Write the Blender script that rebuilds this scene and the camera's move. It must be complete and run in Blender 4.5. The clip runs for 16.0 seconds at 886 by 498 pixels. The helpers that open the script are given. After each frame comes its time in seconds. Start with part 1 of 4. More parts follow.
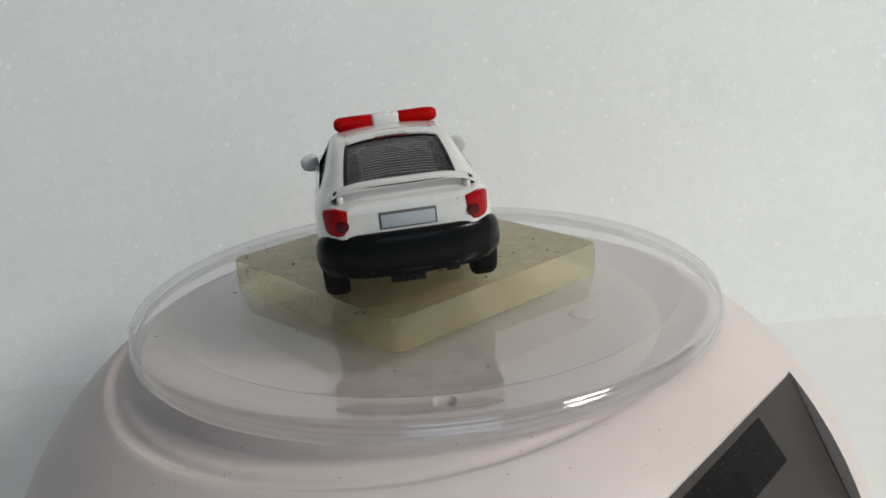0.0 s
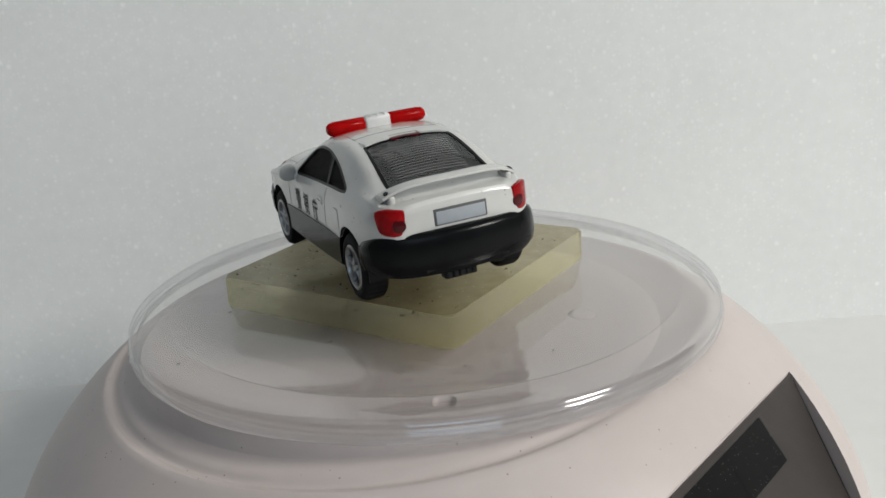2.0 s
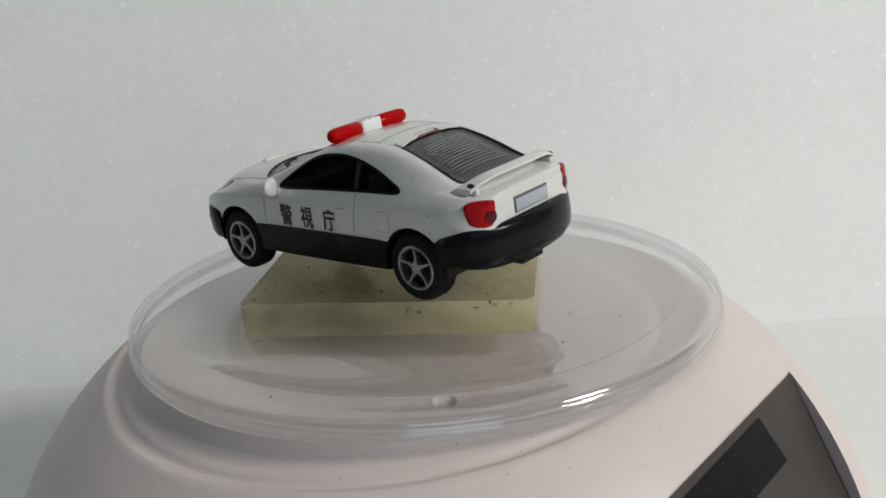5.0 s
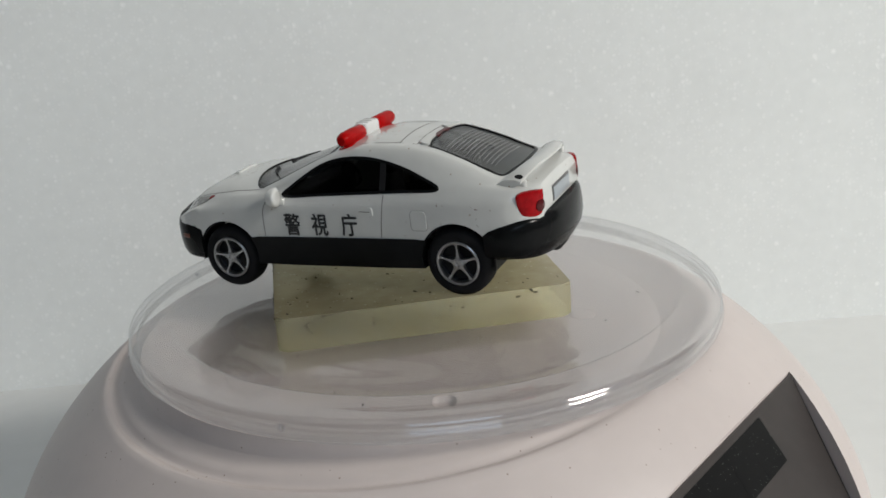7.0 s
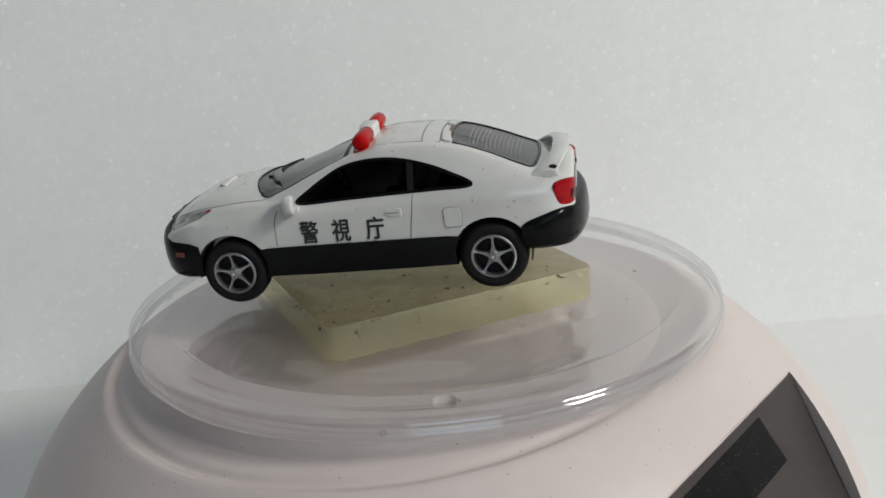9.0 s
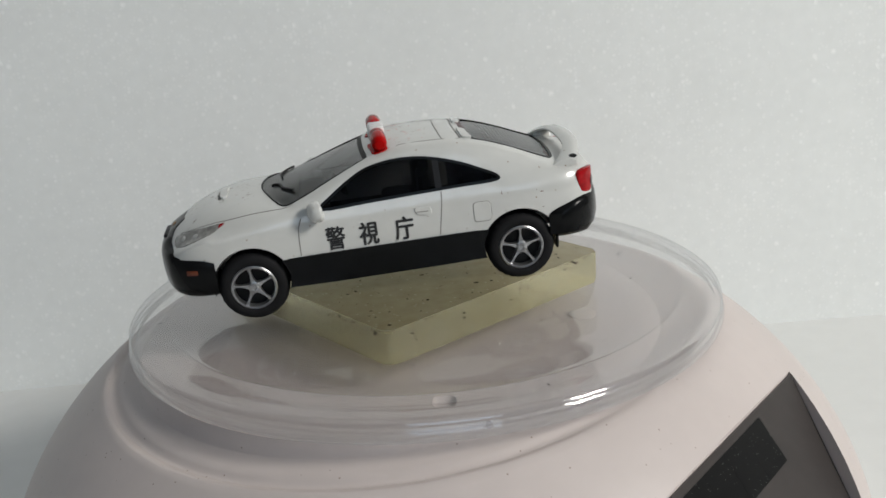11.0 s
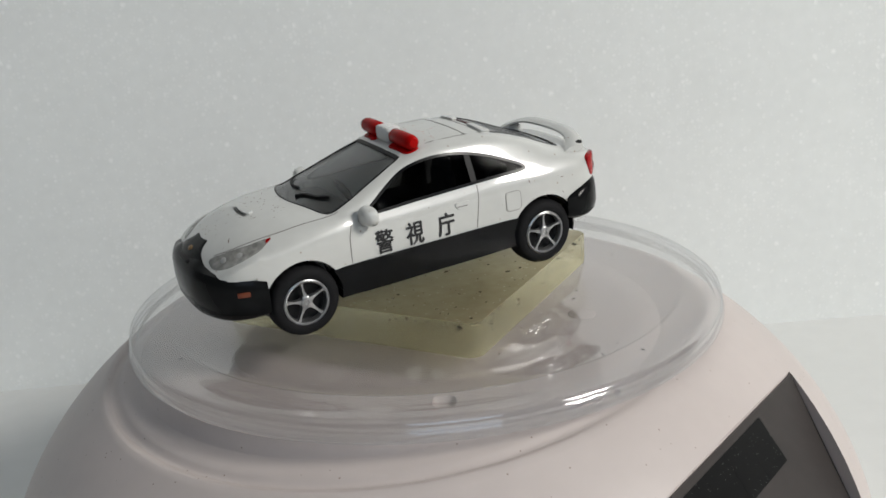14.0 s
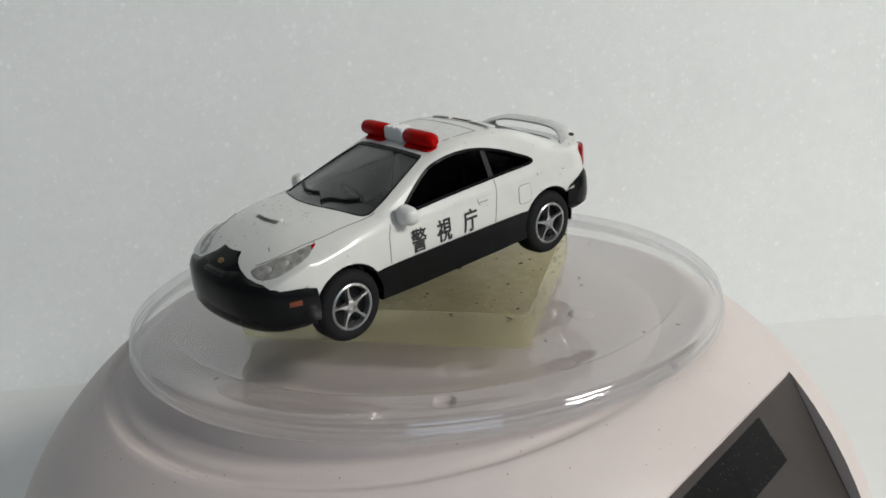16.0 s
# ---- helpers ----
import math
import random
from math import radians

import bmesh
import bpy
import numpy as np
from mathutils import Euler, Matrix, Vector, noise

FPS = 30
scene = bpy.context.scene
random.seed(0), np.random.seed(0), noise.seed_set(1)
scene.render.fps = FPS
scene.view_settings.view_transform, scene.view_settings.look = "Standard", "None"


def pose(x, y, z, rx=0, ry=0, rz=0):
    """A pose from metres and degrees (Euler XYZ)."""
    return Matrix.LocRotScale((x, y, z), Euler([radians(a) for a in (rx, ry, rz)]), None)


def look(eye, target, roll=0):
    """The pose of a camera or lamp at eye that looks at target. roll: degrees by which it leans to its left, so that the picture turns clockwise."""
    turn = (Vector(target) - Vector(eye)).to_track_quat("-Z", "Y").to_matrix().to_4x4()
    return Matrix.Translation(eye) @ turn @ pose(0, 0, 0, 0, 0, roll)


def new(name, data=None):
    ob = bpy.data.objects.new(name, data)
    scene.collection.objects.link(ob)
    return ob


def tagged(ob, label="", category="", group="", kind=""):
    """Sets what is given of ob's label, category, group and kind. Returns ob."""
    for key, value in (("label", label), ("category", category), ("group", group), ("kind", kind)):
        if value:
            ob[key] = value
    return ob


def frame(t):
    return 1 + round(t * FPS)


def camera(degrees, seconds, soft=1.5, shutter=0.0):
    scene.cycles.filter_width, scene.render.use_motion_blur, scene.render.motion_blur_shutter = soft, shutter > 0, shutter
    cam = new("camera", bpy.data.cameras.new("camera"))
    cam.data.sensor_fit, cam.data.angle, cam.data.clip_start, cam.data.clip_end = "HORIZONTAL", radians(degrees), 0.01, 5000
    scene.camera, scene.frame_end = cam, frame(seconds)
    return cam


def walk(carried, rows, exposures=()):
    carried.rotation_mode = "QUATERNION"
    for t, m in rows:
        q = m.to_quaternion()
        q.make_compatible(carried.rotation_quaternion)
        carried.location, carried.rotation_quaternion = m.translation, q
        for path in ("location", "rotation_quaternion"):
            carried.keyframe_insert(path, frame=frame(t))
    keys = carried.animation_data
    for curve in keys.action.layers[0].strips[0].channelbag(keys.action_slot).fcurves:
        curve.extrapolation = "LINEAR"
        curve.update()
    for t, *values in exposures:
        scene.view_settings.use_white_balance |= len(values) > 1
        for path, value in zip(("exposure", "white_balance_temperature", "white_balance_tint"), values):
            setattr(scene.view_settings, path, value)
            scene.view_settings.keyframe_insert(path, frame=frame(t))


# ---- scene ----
from mathutils.bvhtree import BVHTree

MM = 0.001
LIFT = 0.060                      # the block's top above the table
cam = camera(49.14, 16.0, soft=1.6)
EYE = Vector((0.0, -0.1565, 0.05175 + LIFT))
AIM = Vector((0.0214, 0.9503, -0.3107))
CAM = look(EYE, EYE + AIM, -3.98)
walk(cam, [(0, CAM), (16.0, CAM)], exposures=[(0, -0.06, 6500, 10), (16.0, -0.06, 6500, 10)])

# ---- light: unseen room, a key lamp at the right, an added fill lamp behind the camera ----
world = bpy.data.worlds.new("sky")
scene.world = world
world.use_nodes = True
sky = world.node_tree.nodes.new("ShaderNodeTexSky")
sky.sky_type, sky.sun_disc = "NISHITA", False
sky.sun_elevation, sky.sun_rotation = radians(45), radians(90)
world.node_tree.links.new(sky.outputs[0], world.node_tree.nodes["Background"].inputs[0])
world.node_tree.nodes["Background"].inputs[1].default_value = 0.1


def area_light(name, eye, target, width, height, watts, colour):
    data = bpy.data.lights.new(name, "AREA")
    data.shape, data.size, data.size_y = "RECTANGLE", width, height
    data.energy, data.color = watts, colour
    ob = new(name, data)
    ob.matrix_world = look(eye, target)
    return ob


area_light("area_light", (0.86, -0.50, 0.72), (0, 0, 0.06), 0.26, 0.26, 11.4, (1.0, 0.97, 0.905))
# unseen fill lamp, added to brighten the backdrop from the front
area_light("fill_light", (0.25, -1.97, 1.15), (0, 0, 0.15), 1.2, 0.9, 5.0, (0.70, 0.86, 1.0))


# ---- materials ----
def material(name, colour, rough=0.5, metal=0.0, grain=0.0, grain_size=1.0, bump=0.0, spot=None, coat=0.0,
             transmission=0.0, ior=1.45, spec=0.5, second=None):
    """A procedural surface: colour varied at two scales, with relief. grain_size is in mm."""
    m = bpy.data.materials.new(name)
    m.use_nodes = True
    nt = m.node_tree
    b = nt.nodes["Principled BSDF"]
    b.inputs["Base Color"].default_value = (*colour, 1)
    b.inputs["Roughness"].default_value = rough
    b.inputs["Metallic"].default_value = metal
    b.inputs["Coat Weight"].default_value = coat
    b.inputs["Coat Roughness"].default_value = 0.06
    b.inputs["Transmission Weight"].default_value = transmission
    b.inputs["IOR"].default_value = ior
    b.inputs["Specular IOR Level"].default_value = spec
    if grain or bump or second:
        co = nt.nodes.new("ShaderNodeTexCoord")
        fine = nt.nodes.new("ShaderNodeTexNoise")
        fine.inputs["Scale"].default_value = 1000.0 / grain_size
        fine.inputs["Detail"].default_value = 4
        nt.links.new(co.outputs["Object"], fine.inputs["Vector"])
        broad = nt.nodes.new("ShaderNodeTexNoise")
        broad.inputs["Scale"].default_value = 1000.0 / (grain_size * 9)
        broad.inputs["Detail"].default_value = 3
        nt.links.new(co.outputs["Object"], broad.inputs["Vector"])
        add = nt.nodes.new("ShaderNodeMath")
        add.operation = "ADD"
        nt.links.new(fine.outputs["Fac"], add.inputs[0])
        nt.links.new(broad.outputs["Fac"], add.inputs[1])
        ramp = nt.nodes.new("ShaderNodeMapRange")
        ramp.inputs["From Min"].default_value, ramp.inputs["From Max"].default_value = 0.65, 1.35
        nt.links.new(add.outputs[0], ramp.inputs["Value"])
        mix = nt.nodes.new("ShaderNodeMix")
        mix.data_type = "RGBA"
        other = second or tuple(c * (1 - grain) for c in colour)
        mix.inputs["A"].default_value = (*other, 1)
        mix.inputs["B"].default_value = (*colour, 1)
        nt.links.new(ramp.outputs[0], mix.inputs["Factor"])
        out = mix.outputs["Result"]
        if spot:
            # dirt: sparse small spots of another colour; spot = (colour, size in mm, share)
            vor = nt.nodes.new("ShaderNodeTexVoronoi")
            vor.inputs["Scale"].default_value = 1000.0 / spot[1]
            nt.links.new(co.outputs["Object"], vor.inputs["Vector"])
            pick = nt.nodes.new("ShaderNodeSeparateColor")
            nt.links.new(vor.outputs["Color"], pick.inputs[0])
            chosen = nt.nodes.new("ShaderNodeMath")
            chosen.operation = "LESS_THAN"
            chosen.inputs[1].default_value = spot[2]
            nt.links.new(pick.outputs[0], chosen.inputs[0])
            near = nt.nodes.new("ShaderNodeMapRange")
            near.inputs["From Min"].default_value, near.inputs["From Max"].default_value = 0.2, 0.42
            near.inputs["To Min"].default_value, near.inputs["To Max"].default_value = 1.0, 0.0
            nt.links.new(vor.outputs["Distance"], near.inputs["Value"])
            both = nt.nodes.new("ShaderNodeMath")
            both.operation = "MULTIPLY"
            nt.links.new(chosen.outputs[0], both.inputs[0])
            nt.links.new(near.outputs[0], both.inputs[1])
            over = nt.nodes.new("ShaderNodeMix")
            over.data_type = "RGBA"
            nt.links.new(both.outputs[0], over.inputs["Factor"])
            nt.links.new(out, over.inputs["A"])
            over.inputs["B"].default_value = (*spot[0], 1)
            out = over.outputs["Result"]
        nt.links.new(out, b.inputs["Base Color"])
        if bump:
            bp = nt.nodes.new("ShaderNodeBump")
            bp.inputs["Strength"].default_value = 0.6
            bp.inputs["Distance"].default_value = bump * MM
            nt.links.new(add.outputs[0], bp.inputs["Height"])
            nt.links.new(bp.outputs["Normal"], b.inputs["Normal"])
    return m


WHITE = material("white_enamel", (0.565, 0.567, 0.545), 0.32, grain=0.08, grain_size=2.5, bump=0.02, coat=0.9,
                 spot=((0.30, 0.24, 0.18), 0.45, 0.012))
BLACK = material("black_enamel", (0.007, 0.0075, 0.008), 0.2, grain=0.4, grain_size=2, spec=0.12)
BLACK_MATT = material("black_plastic", (0.010, 0.010, 0.011), 0.5, grain=0.3, grain_size=1, bump=0.02, spec=0.25)
# darker lines laid on the white body along joints and openings
SEAM = material("dark_seam", (0.22, 0.21, 0.195), 0.6, grain=0.4, grain_size=1)
# dark colour for the shade in the number plate's recess
RECESS_SHADE = material("recess_shade_paint", (0.10, 0.10, 0.10), 0.6, grain=0.2, grain_size=1)
RUBBER = material("rubber", (0.010, 0.010, 0.011), 0.75, grain=0.3, grain_size=0.8, bump=0.02, spec=0.2)
CHROME = material("silver_plastic", (0.43, 0.435, 0.44), 0.3, metal=0.9, grain=0.35, grain_size=0.6)
LAMP_SILVER = material("lamp_reflector", (0.42, 0.42, 0.41), 0.3, metal=0.3, grain=0.1, grain_size=0.8)
RED = material("red_plastic", (0.50, 0.005, 0.005), 0.2, transmission=0.15, ior=1.25, grain=0.4, grain_size=1.4, spec=0.12)
RED_DARK = material("red_lens", (0.34, 0.004, 0.007), 0.2, grain=0.55, grain_size=0.7, spec=0.16)
RED_CORE = material("dark_red_lens", (0.08, 0.003, 0.005), 0.25, grain=0.3, grain_size=0.5, spec=0.35)
ORANGE = material("orange_lens", (0.17, 0.04, 0.015), 0.35, grain=0.3, grain_size=0.6)
PLASTIC_WHITE = material("white_plastic", (0.66, 0.66, 0.65), 0.4, grain=0.05, grain_size=1)
LENS = material("clear_lens", (0.34, 0.335, 0.315), 0.14, coat=0.3, grain=0.75, grain_size=0.9)
PLATE_GREY = material("plate_grey", (0.34, 0.37, 0.40), 0.4, grain=0.1, grain_size=1)
HEATER = material("heater_wire", (0.22, 0.22, 0.22), 0.4)
INTERIOR = material("interior_black", (0.035, 0.035, 0.036), 0.5, grain=0.3, grain_size=1)
BADGE = material("dull_gold", (0.22, 0.13, 0.05), 0.45, metal=0.4, grain=0.3, grain_size=0.5)
INK = material("black_ink", (0.02, 0.02, 0.022), 0.5, grain=0.2, grain_size=0.5)
SMEAR = material("red_smear", (0.50, 0.22, 0.19), 0.5, grain=0.3, grain_size=0.5)
SCUFF = material("brown_scuff", (0.20, 0.13, 0.10), 0.7, grain=0.5, grain_size=0.4)
DIRT = material("dirt_fleck", (0.03, 0.022, 0.018), 0.8, grain=0.4, grain_size=0.3)
def clear_plastic(name, tint, rough, least=0.045, most=0.85, whitening=0.0):
    """Clear thin plastic: light passes straight through, gloss by the angle of view, a white share painted in to
    brighten it.
    """
    m = bpy.data.materials.new(name)
    m.use_nodes = True
    nt = m.node_tree
    nt.nodes.remove(nt.nodes["Principled BSDF"])
    through_it = nt.nodes.new("ShaderNodeBsdfTransparent")
    through_it.inputs[0].default_value = (*tint, 1)
    gloss = nt.nodes.new("ShaderNodeBsdfGlossy")
    gloss.inputs["Roughness"].default_value = rough
    facing = nt.nodes.new("ShaderNodeLayerWeight")
    facing.inputs["Blend"].default_value = 0.5
    steep = nt.nodes.new("ShaderNodeMath")
    steep.operation = "POWER"
    steep.inputs[1].default_value = 4.5
    nt.links.new(facing.outputs["Facing"], steep.inputs[0])
    fres = nt.nodes.new("ShaderNodeMath")
    fres.operation = "MULTIPLY_ADD"
    fres.inputs[1].default_value, fres.inputs[2].default_value = most, least
    nt.links.new(steep.outputs[0], fres.inputs[0])
    mix = nt.nodes.new("ShaderNodeMixShader")
    nt.links.new(fres.outputs[0], mix.inputs[0])
    nt.links.new(through_it.outputs[0], mix.inputs[1])
    nt.links.new(gloss.outputs[0], mix.inputs[2])
    # white diffuse share stands in for light reflected and refracted by the plastic
    dull = nt.nodes.new("ShaderNodeBsdfDiffuse")
    dull.inputs[0].default_value = (0.82, 0.81, 0.80, 1)
    lightened = nt.nodes.new("ShaderNodeMixShader")
    lightened.inputs[0].default_value = whitening
    nt.links.new(mix.outputs[0], lightened.inputs[1])
    nt.links.new(dull.outputs[0], lightened.inputs[2])
    nt.links.new(lightened.outputs[0], nt.nodes["Material Output"].inputs[0])
    return m


def resin(name, colour, second, rough, clear, bump, spot=None):
    """Yellowed cast resin: cloudy, tinted, part of the light passing straight through."""
    m = material(name, colour, rough, grain=0.1, grain_size=2.4, transmission=0.72, ior=1.45, bump=bump, second=second, spot=spot)
    nt = m.node_tree
    straight = nt.nodes.new("ShaderNodeBsdfTransparent")
    straight.inputs[0].default_value = (0.97, 0.955, 0.83, 1)
    mix = nt.nodes.new("ShaderNodeMixShader")
    mix.inputs[0].default_value = clear
    nt.links.new(nt.nodes["Principled BSDF"].outputs[0], mix.inputs[1])
    nt.links.new(straight.outputs[0], mix.inputs[2])
    nt.links.new(mix.outputs[0], nt.nodes["Material Output"].inputs[0])
    return m


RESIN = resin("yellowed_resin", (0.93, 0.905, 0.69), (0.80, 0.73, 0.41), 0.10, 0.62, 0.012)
# top face: dusty, and coloured about half as bright as the sides
RESIN_TOP = resin("dark_dusty_resin_top", (0.47, 0.43, 0.29), (0.28, 0.235, 0.115), 0.34, 0.36, 0.015, ((0.74, 0.72, 0.62), 0.5, 0.06))
CLEAR_DISC = clear_plastic("clear_disc", (0.99, 0.985, 0.985), 0.05, 0.11, 0.85, 0.05)
CLEAR_RIM = clear_plastic("clear_rim", (0.95, 0.95, 0.955), 0.05, 0.15, 0.6, 0.05)
GLASS_SIDE = clear_plastic("dark_tinted_glass", (0.38, 0.385, 0.39), 0.06, 0.002, 0.10)
GLASS_SCREEN = clear_plastic("tinted_screen_glass", (0.64, 0.645, 0.65), 0.12, 0.045, 0.9)
BASE = material("base_plastic", (0.58, 0.515, 0.492), 0.42, grain=0.05, grain_size=3, bump=0.006,
                spot=((0.30, 0.23, 0.19), 0.42, 0.008))
PANEL = material("solar_film", (0.045, 0.038, 0.036), 0.4, grain=0.3, grain_size=4, spec=0.45)
CELL = material("solar_cell", (0.007, 0.0072, 0.0072), 0.3, grain=0.3, grain_size=2, spec=0.2, spot=((0.18, 0.18, 0.17), 0.22, 0.04))
PAPER = material("white_paper", (0.76, 0.765, 0.75), 0.6, grain=0.05, grain_size=6, bump=0.02)
def foam_sheet():
    """White foam sheet: soft mottling, and cell glints painted as white spots of three sizes, gathered in patches."""
    m = material("white_foam_sheet", (0.80, 0.815, 0.80), 0.42, grain=0.06, grain_size=3.0, bump=0.06)
    nt = m.node_tree
    b = nt.nodes["Principled BSDF"]
    out = b.inputs["Base Color"].links[0].from_socket
    co = nt.nodes.new("ShaderNodeTexCoord")
    patch = nt.nodes.new("ShaderNodeTexNoise")
    patch.inputs["Scale"].default_value, patch.inputs["Detail"].default_value = 26, 2
    nt.links.new(co.outputs["Object"], patch.inputs["Vector"])
    # glints of the foam cells, put into the colour as white spots
    for size, share, strength in ((1.0, 0.5, 0.22), (1.3, 0.16, 0.38), (1.7, 0.025, 0.6)):
        vor = nt.nodes.new("ShaderNodeTexVoronoi")
        vor.inputs["Scale"].default_value = 1000 / size
        nt.links.new(co.outputs["Object"], vor.inputs["Vector"])
        pick = nt.nodes.new("ShaderNodeSeparateColor")
        nt.links.new(vor.outputs["Color"], pick.inputs[0])
        limit = nt.nodes.new("ShaderNodeMapRange")
        limit.inputs["From Min"].default_value, limit.inputs["From Max"].default_value = 0.35, 0.65
        limit.inputs["To Min"].default_value, limit.inputs["To Max"].default_value = share * 0.15, share
        nt.links.new(patch.outputs["Fac"], limit.inputs["Value"])
        chosen = nt.nodes.new("ShaderNodeMath")
        chosen.operation = "LESS_THAN"
        nt.links.new(pick.outputs[0], chosen.inputs[0])
        nt.links.new(limit.outputs[0], chosen.inputs[1])
        near = nt.nodes.new("ShaderNodeMapRange")
        near.inputs["From Min"].default_value, near.inputs["From Max"].default_value = 0.0, 0.55
        near.inputs["To Min"].default_value, near.inputs["To Max"].default_value = strength, 0.0
        nt.links.new(vor.outputs["Distance"], near.inputs["Value"])
        both = nt.nodes.new("ShaderNodeMath")
        both.operation = "MULTIPLY"
        nt.links.new(chosen.outputs[0], both.inputs[0])
        nt.links.new(near.outputs[0], both.inputs[1])
        over = nt.nodes.new("ShaderNodeMix")
        over.data_type = "RGBA"
        over.inputs["B"].default_value = (1.0, 1.0, 0.99, 1)
        nt.links.new(both.outputs[0], over.inputs["Factor"])
        nt.links.new(out, over.inputs["A"])
        out = over.outputs["Result"]
    nt.links.new(out, b.inputs["Base Color"])
    return m


FOAM = foam_sheet()
WALL = material("wall_paint", (0.62, 0.63, 0.65), 0.8, grain=0.05, grain_size=40, bump=0.2)
FLOOR = material("floor_wood", (0.30, 0.24, 0.18), 0.5, grain=0.3, grain_size=30)


# ---- building helpers ----
def finish(name, bm, mat, angle=35):
    me = bpy.data.meshes.new(name)
    bmesh.ops.recalc_face_normals(bm, faces=bm.faces)
    bm.to_mesh(me)
    bm.free()
    me.polygons.foreach_set("use_smooth", [True] * len(me.polygons))
    me.set_sharp_from_angle(angle=radians(angle))
    if mat:
        me.materials.append(mat)
    return me


def part(name, bm, mat, parent, label="", angle=35):
    ob = new(name, finish(name, bm, mat, angle))
    ob.parent = parent
    if label:
        tagged(ob, label)
    return ob


def solid(name, bm, mat, label, category, kind="", angle=35):
    return tagged(new(name, finish(name, bm, mat, angle)), label, category, kind=kind)


def box(bm, x0, x1, y0, y1, z0, z1, bevel=0.0, seg=2, m=None):
    """A box in the mesh, sizes in mm."""
    made = bmesh.ops.create_cube(bm, size=1.0)["verts"]
    for v in made:
        v.co = Vector(((x0 + x1) / 2 + v.co.x * (x1 - x0), (y0 + y1) / 2 + v.co.y * (y1 - y0),
                       (z0 + z1) / 2 + v.co.z * (z1 - z0))) * MM
    if bevel:
        edges = {e for v in made for e in v.link_edges}
        r = bmesh.ops.bevel(bm, geom=list(edges), offset=bevel * MM, segments=seg, affect="EDGES", profile=0.5)
        made = list({v for f in r["faces"] for v in f.verts} | {v for v in made if v.is_valid})
    if m:
        bmesh.ops.transform(bm, matrix=m, verts=made)
    return made


def lathe(bm, profile, steps=96, m=Matrix(), closed=False):
    """Turns (radius, height) pairs in mm about z."""
    rings = []
    for r, z in profile:
        if r < 1e-6:
            rings.append([bm.verts.new(m @ Vector((0, 0, z * MM)))])
        else:
            rings.append([bm.verts.new(m @ Vector((r * MM * math.cos(a), r * MM * math.sin(a), z * MM)))
                          for a in (2 * math.pi * k / steps for k in range(steps))])
    pairs = list(zip(rings, rings[1:]))
    if closed:
        pairs.append((rings[-1], rings[0]))
    for a, b in pairs:
        for k in range(steps):
            j = (k + 1) % steps
            if len(a) == 1 and len(b) == 1:
                continue
            if len(a) == 1:
                bm.faces.new((a[0], b[k], b[j]))
            elif len(b) == 1:
                bm.faces.new((a[k], b[0], a[j]))
            else:
                bm.faces.new((a[k], b[k], b[j], a[j]))


def prism(bm, outline, axis, lo, hi):
    """A closed prism over a 2D outline (mm); axis x takes (y, z), y takes (x, z), z takes (x, y)."""
    def put(a, b, c):
        return Vector({"x": (c, a, b), "y": (a, c, b), "z": (a, b, c)}[axis]) * MM
    low = [bm.verts.new(put(a, b, lo)) for a, b in outline]
    high = [bm.verts.new(put(a, b, hi)) for a, b in outline]
    bm.faces.new(low)
    bm.faces.new(high)
    n = len(low)
    for k in range(n):
        bm.faces.new((low[k], low[(k + 1) % n], high[(k + 1) % n], high[k]))


def cut(me, cutters, mats=(), angle=32):
    """Mesh me minus the closed cutter meshes; mats: what the cut faces are made of, cutter by cutter."""
    ob = new("cutting", me)
    others = []
    for i, c in enumerate(cutters):
        cm = bpy.data.meshes.new("cutter")
        bmesh.ops.recalc_face_normals(c, faces=c.faces)
        c.to_mesh(cm)
        c.free()
        if mats:
            cm.materials.append(mats[i])
        co = new("cutter", cm)
        others.append(co)
        mod = ob.modifiers.new("cut", "BOOLEAN")
        mod.object, mod.operation, mod.solver = co, "DIFFERENCE", "EXACT"
        mod.material_mode = "TRANSFER"
    bpy.context.view_layer.update()
    out = bpy.data.meshes.new_from_object(ob.evaluated_get(bpy.context.evaluated_depsgraph_get()))
    for o in (ob, *others):
        bpy.data.objects.remove(o)
    out.polygons.foreach_set("use_smooth", [True] * len(out.polygons))
    out.set_sharp_from_angle(angle=radians(angle))
    return out


def curve(keys, y):
    """A smooth value at y through keys of (y, value)."""
    ys, vs = [k[0] for k in keys], [k[1] for k in keys]
    if y <= ys[0]:
        return vs[0]
    if y >= ys[-1]:
        return vs[-1]
    i = max(k for k in range(len(ys) - 1) if ys[k] <= y)
    def slope(k):
        if k == 0:
            return (vs[1] - vs[0]) / (ys[1] - ys[0])
        if k == len(ys) - 1:
            return (vs[-1] - vs[-2]) / (ys[-1] - ys[-2])
        a, b = (vs[k] - vs[k - 1]) / (ys[k] - ys[k - 1]), (vs[k + 1] - vs[k]) / (ys[k + 1] - ys[k])
        return 0.0 if a * b <= 0 else 2 * a * b / (a + b)
    h = ys[i + 1] - ys[i]
    s = (y - ys[i]) / h
    return (vs[i] * (2 * s ** 3 - 3 * s ** 2 + 1) + slope(i) * h * (s ** 3 - 2 * s ** 2 + s)
            + vs[i + 1] * (3 * s ** 2 - 2 * s ** 3) + slope(i + 1) * h * (s ** 3 - s ** 2))


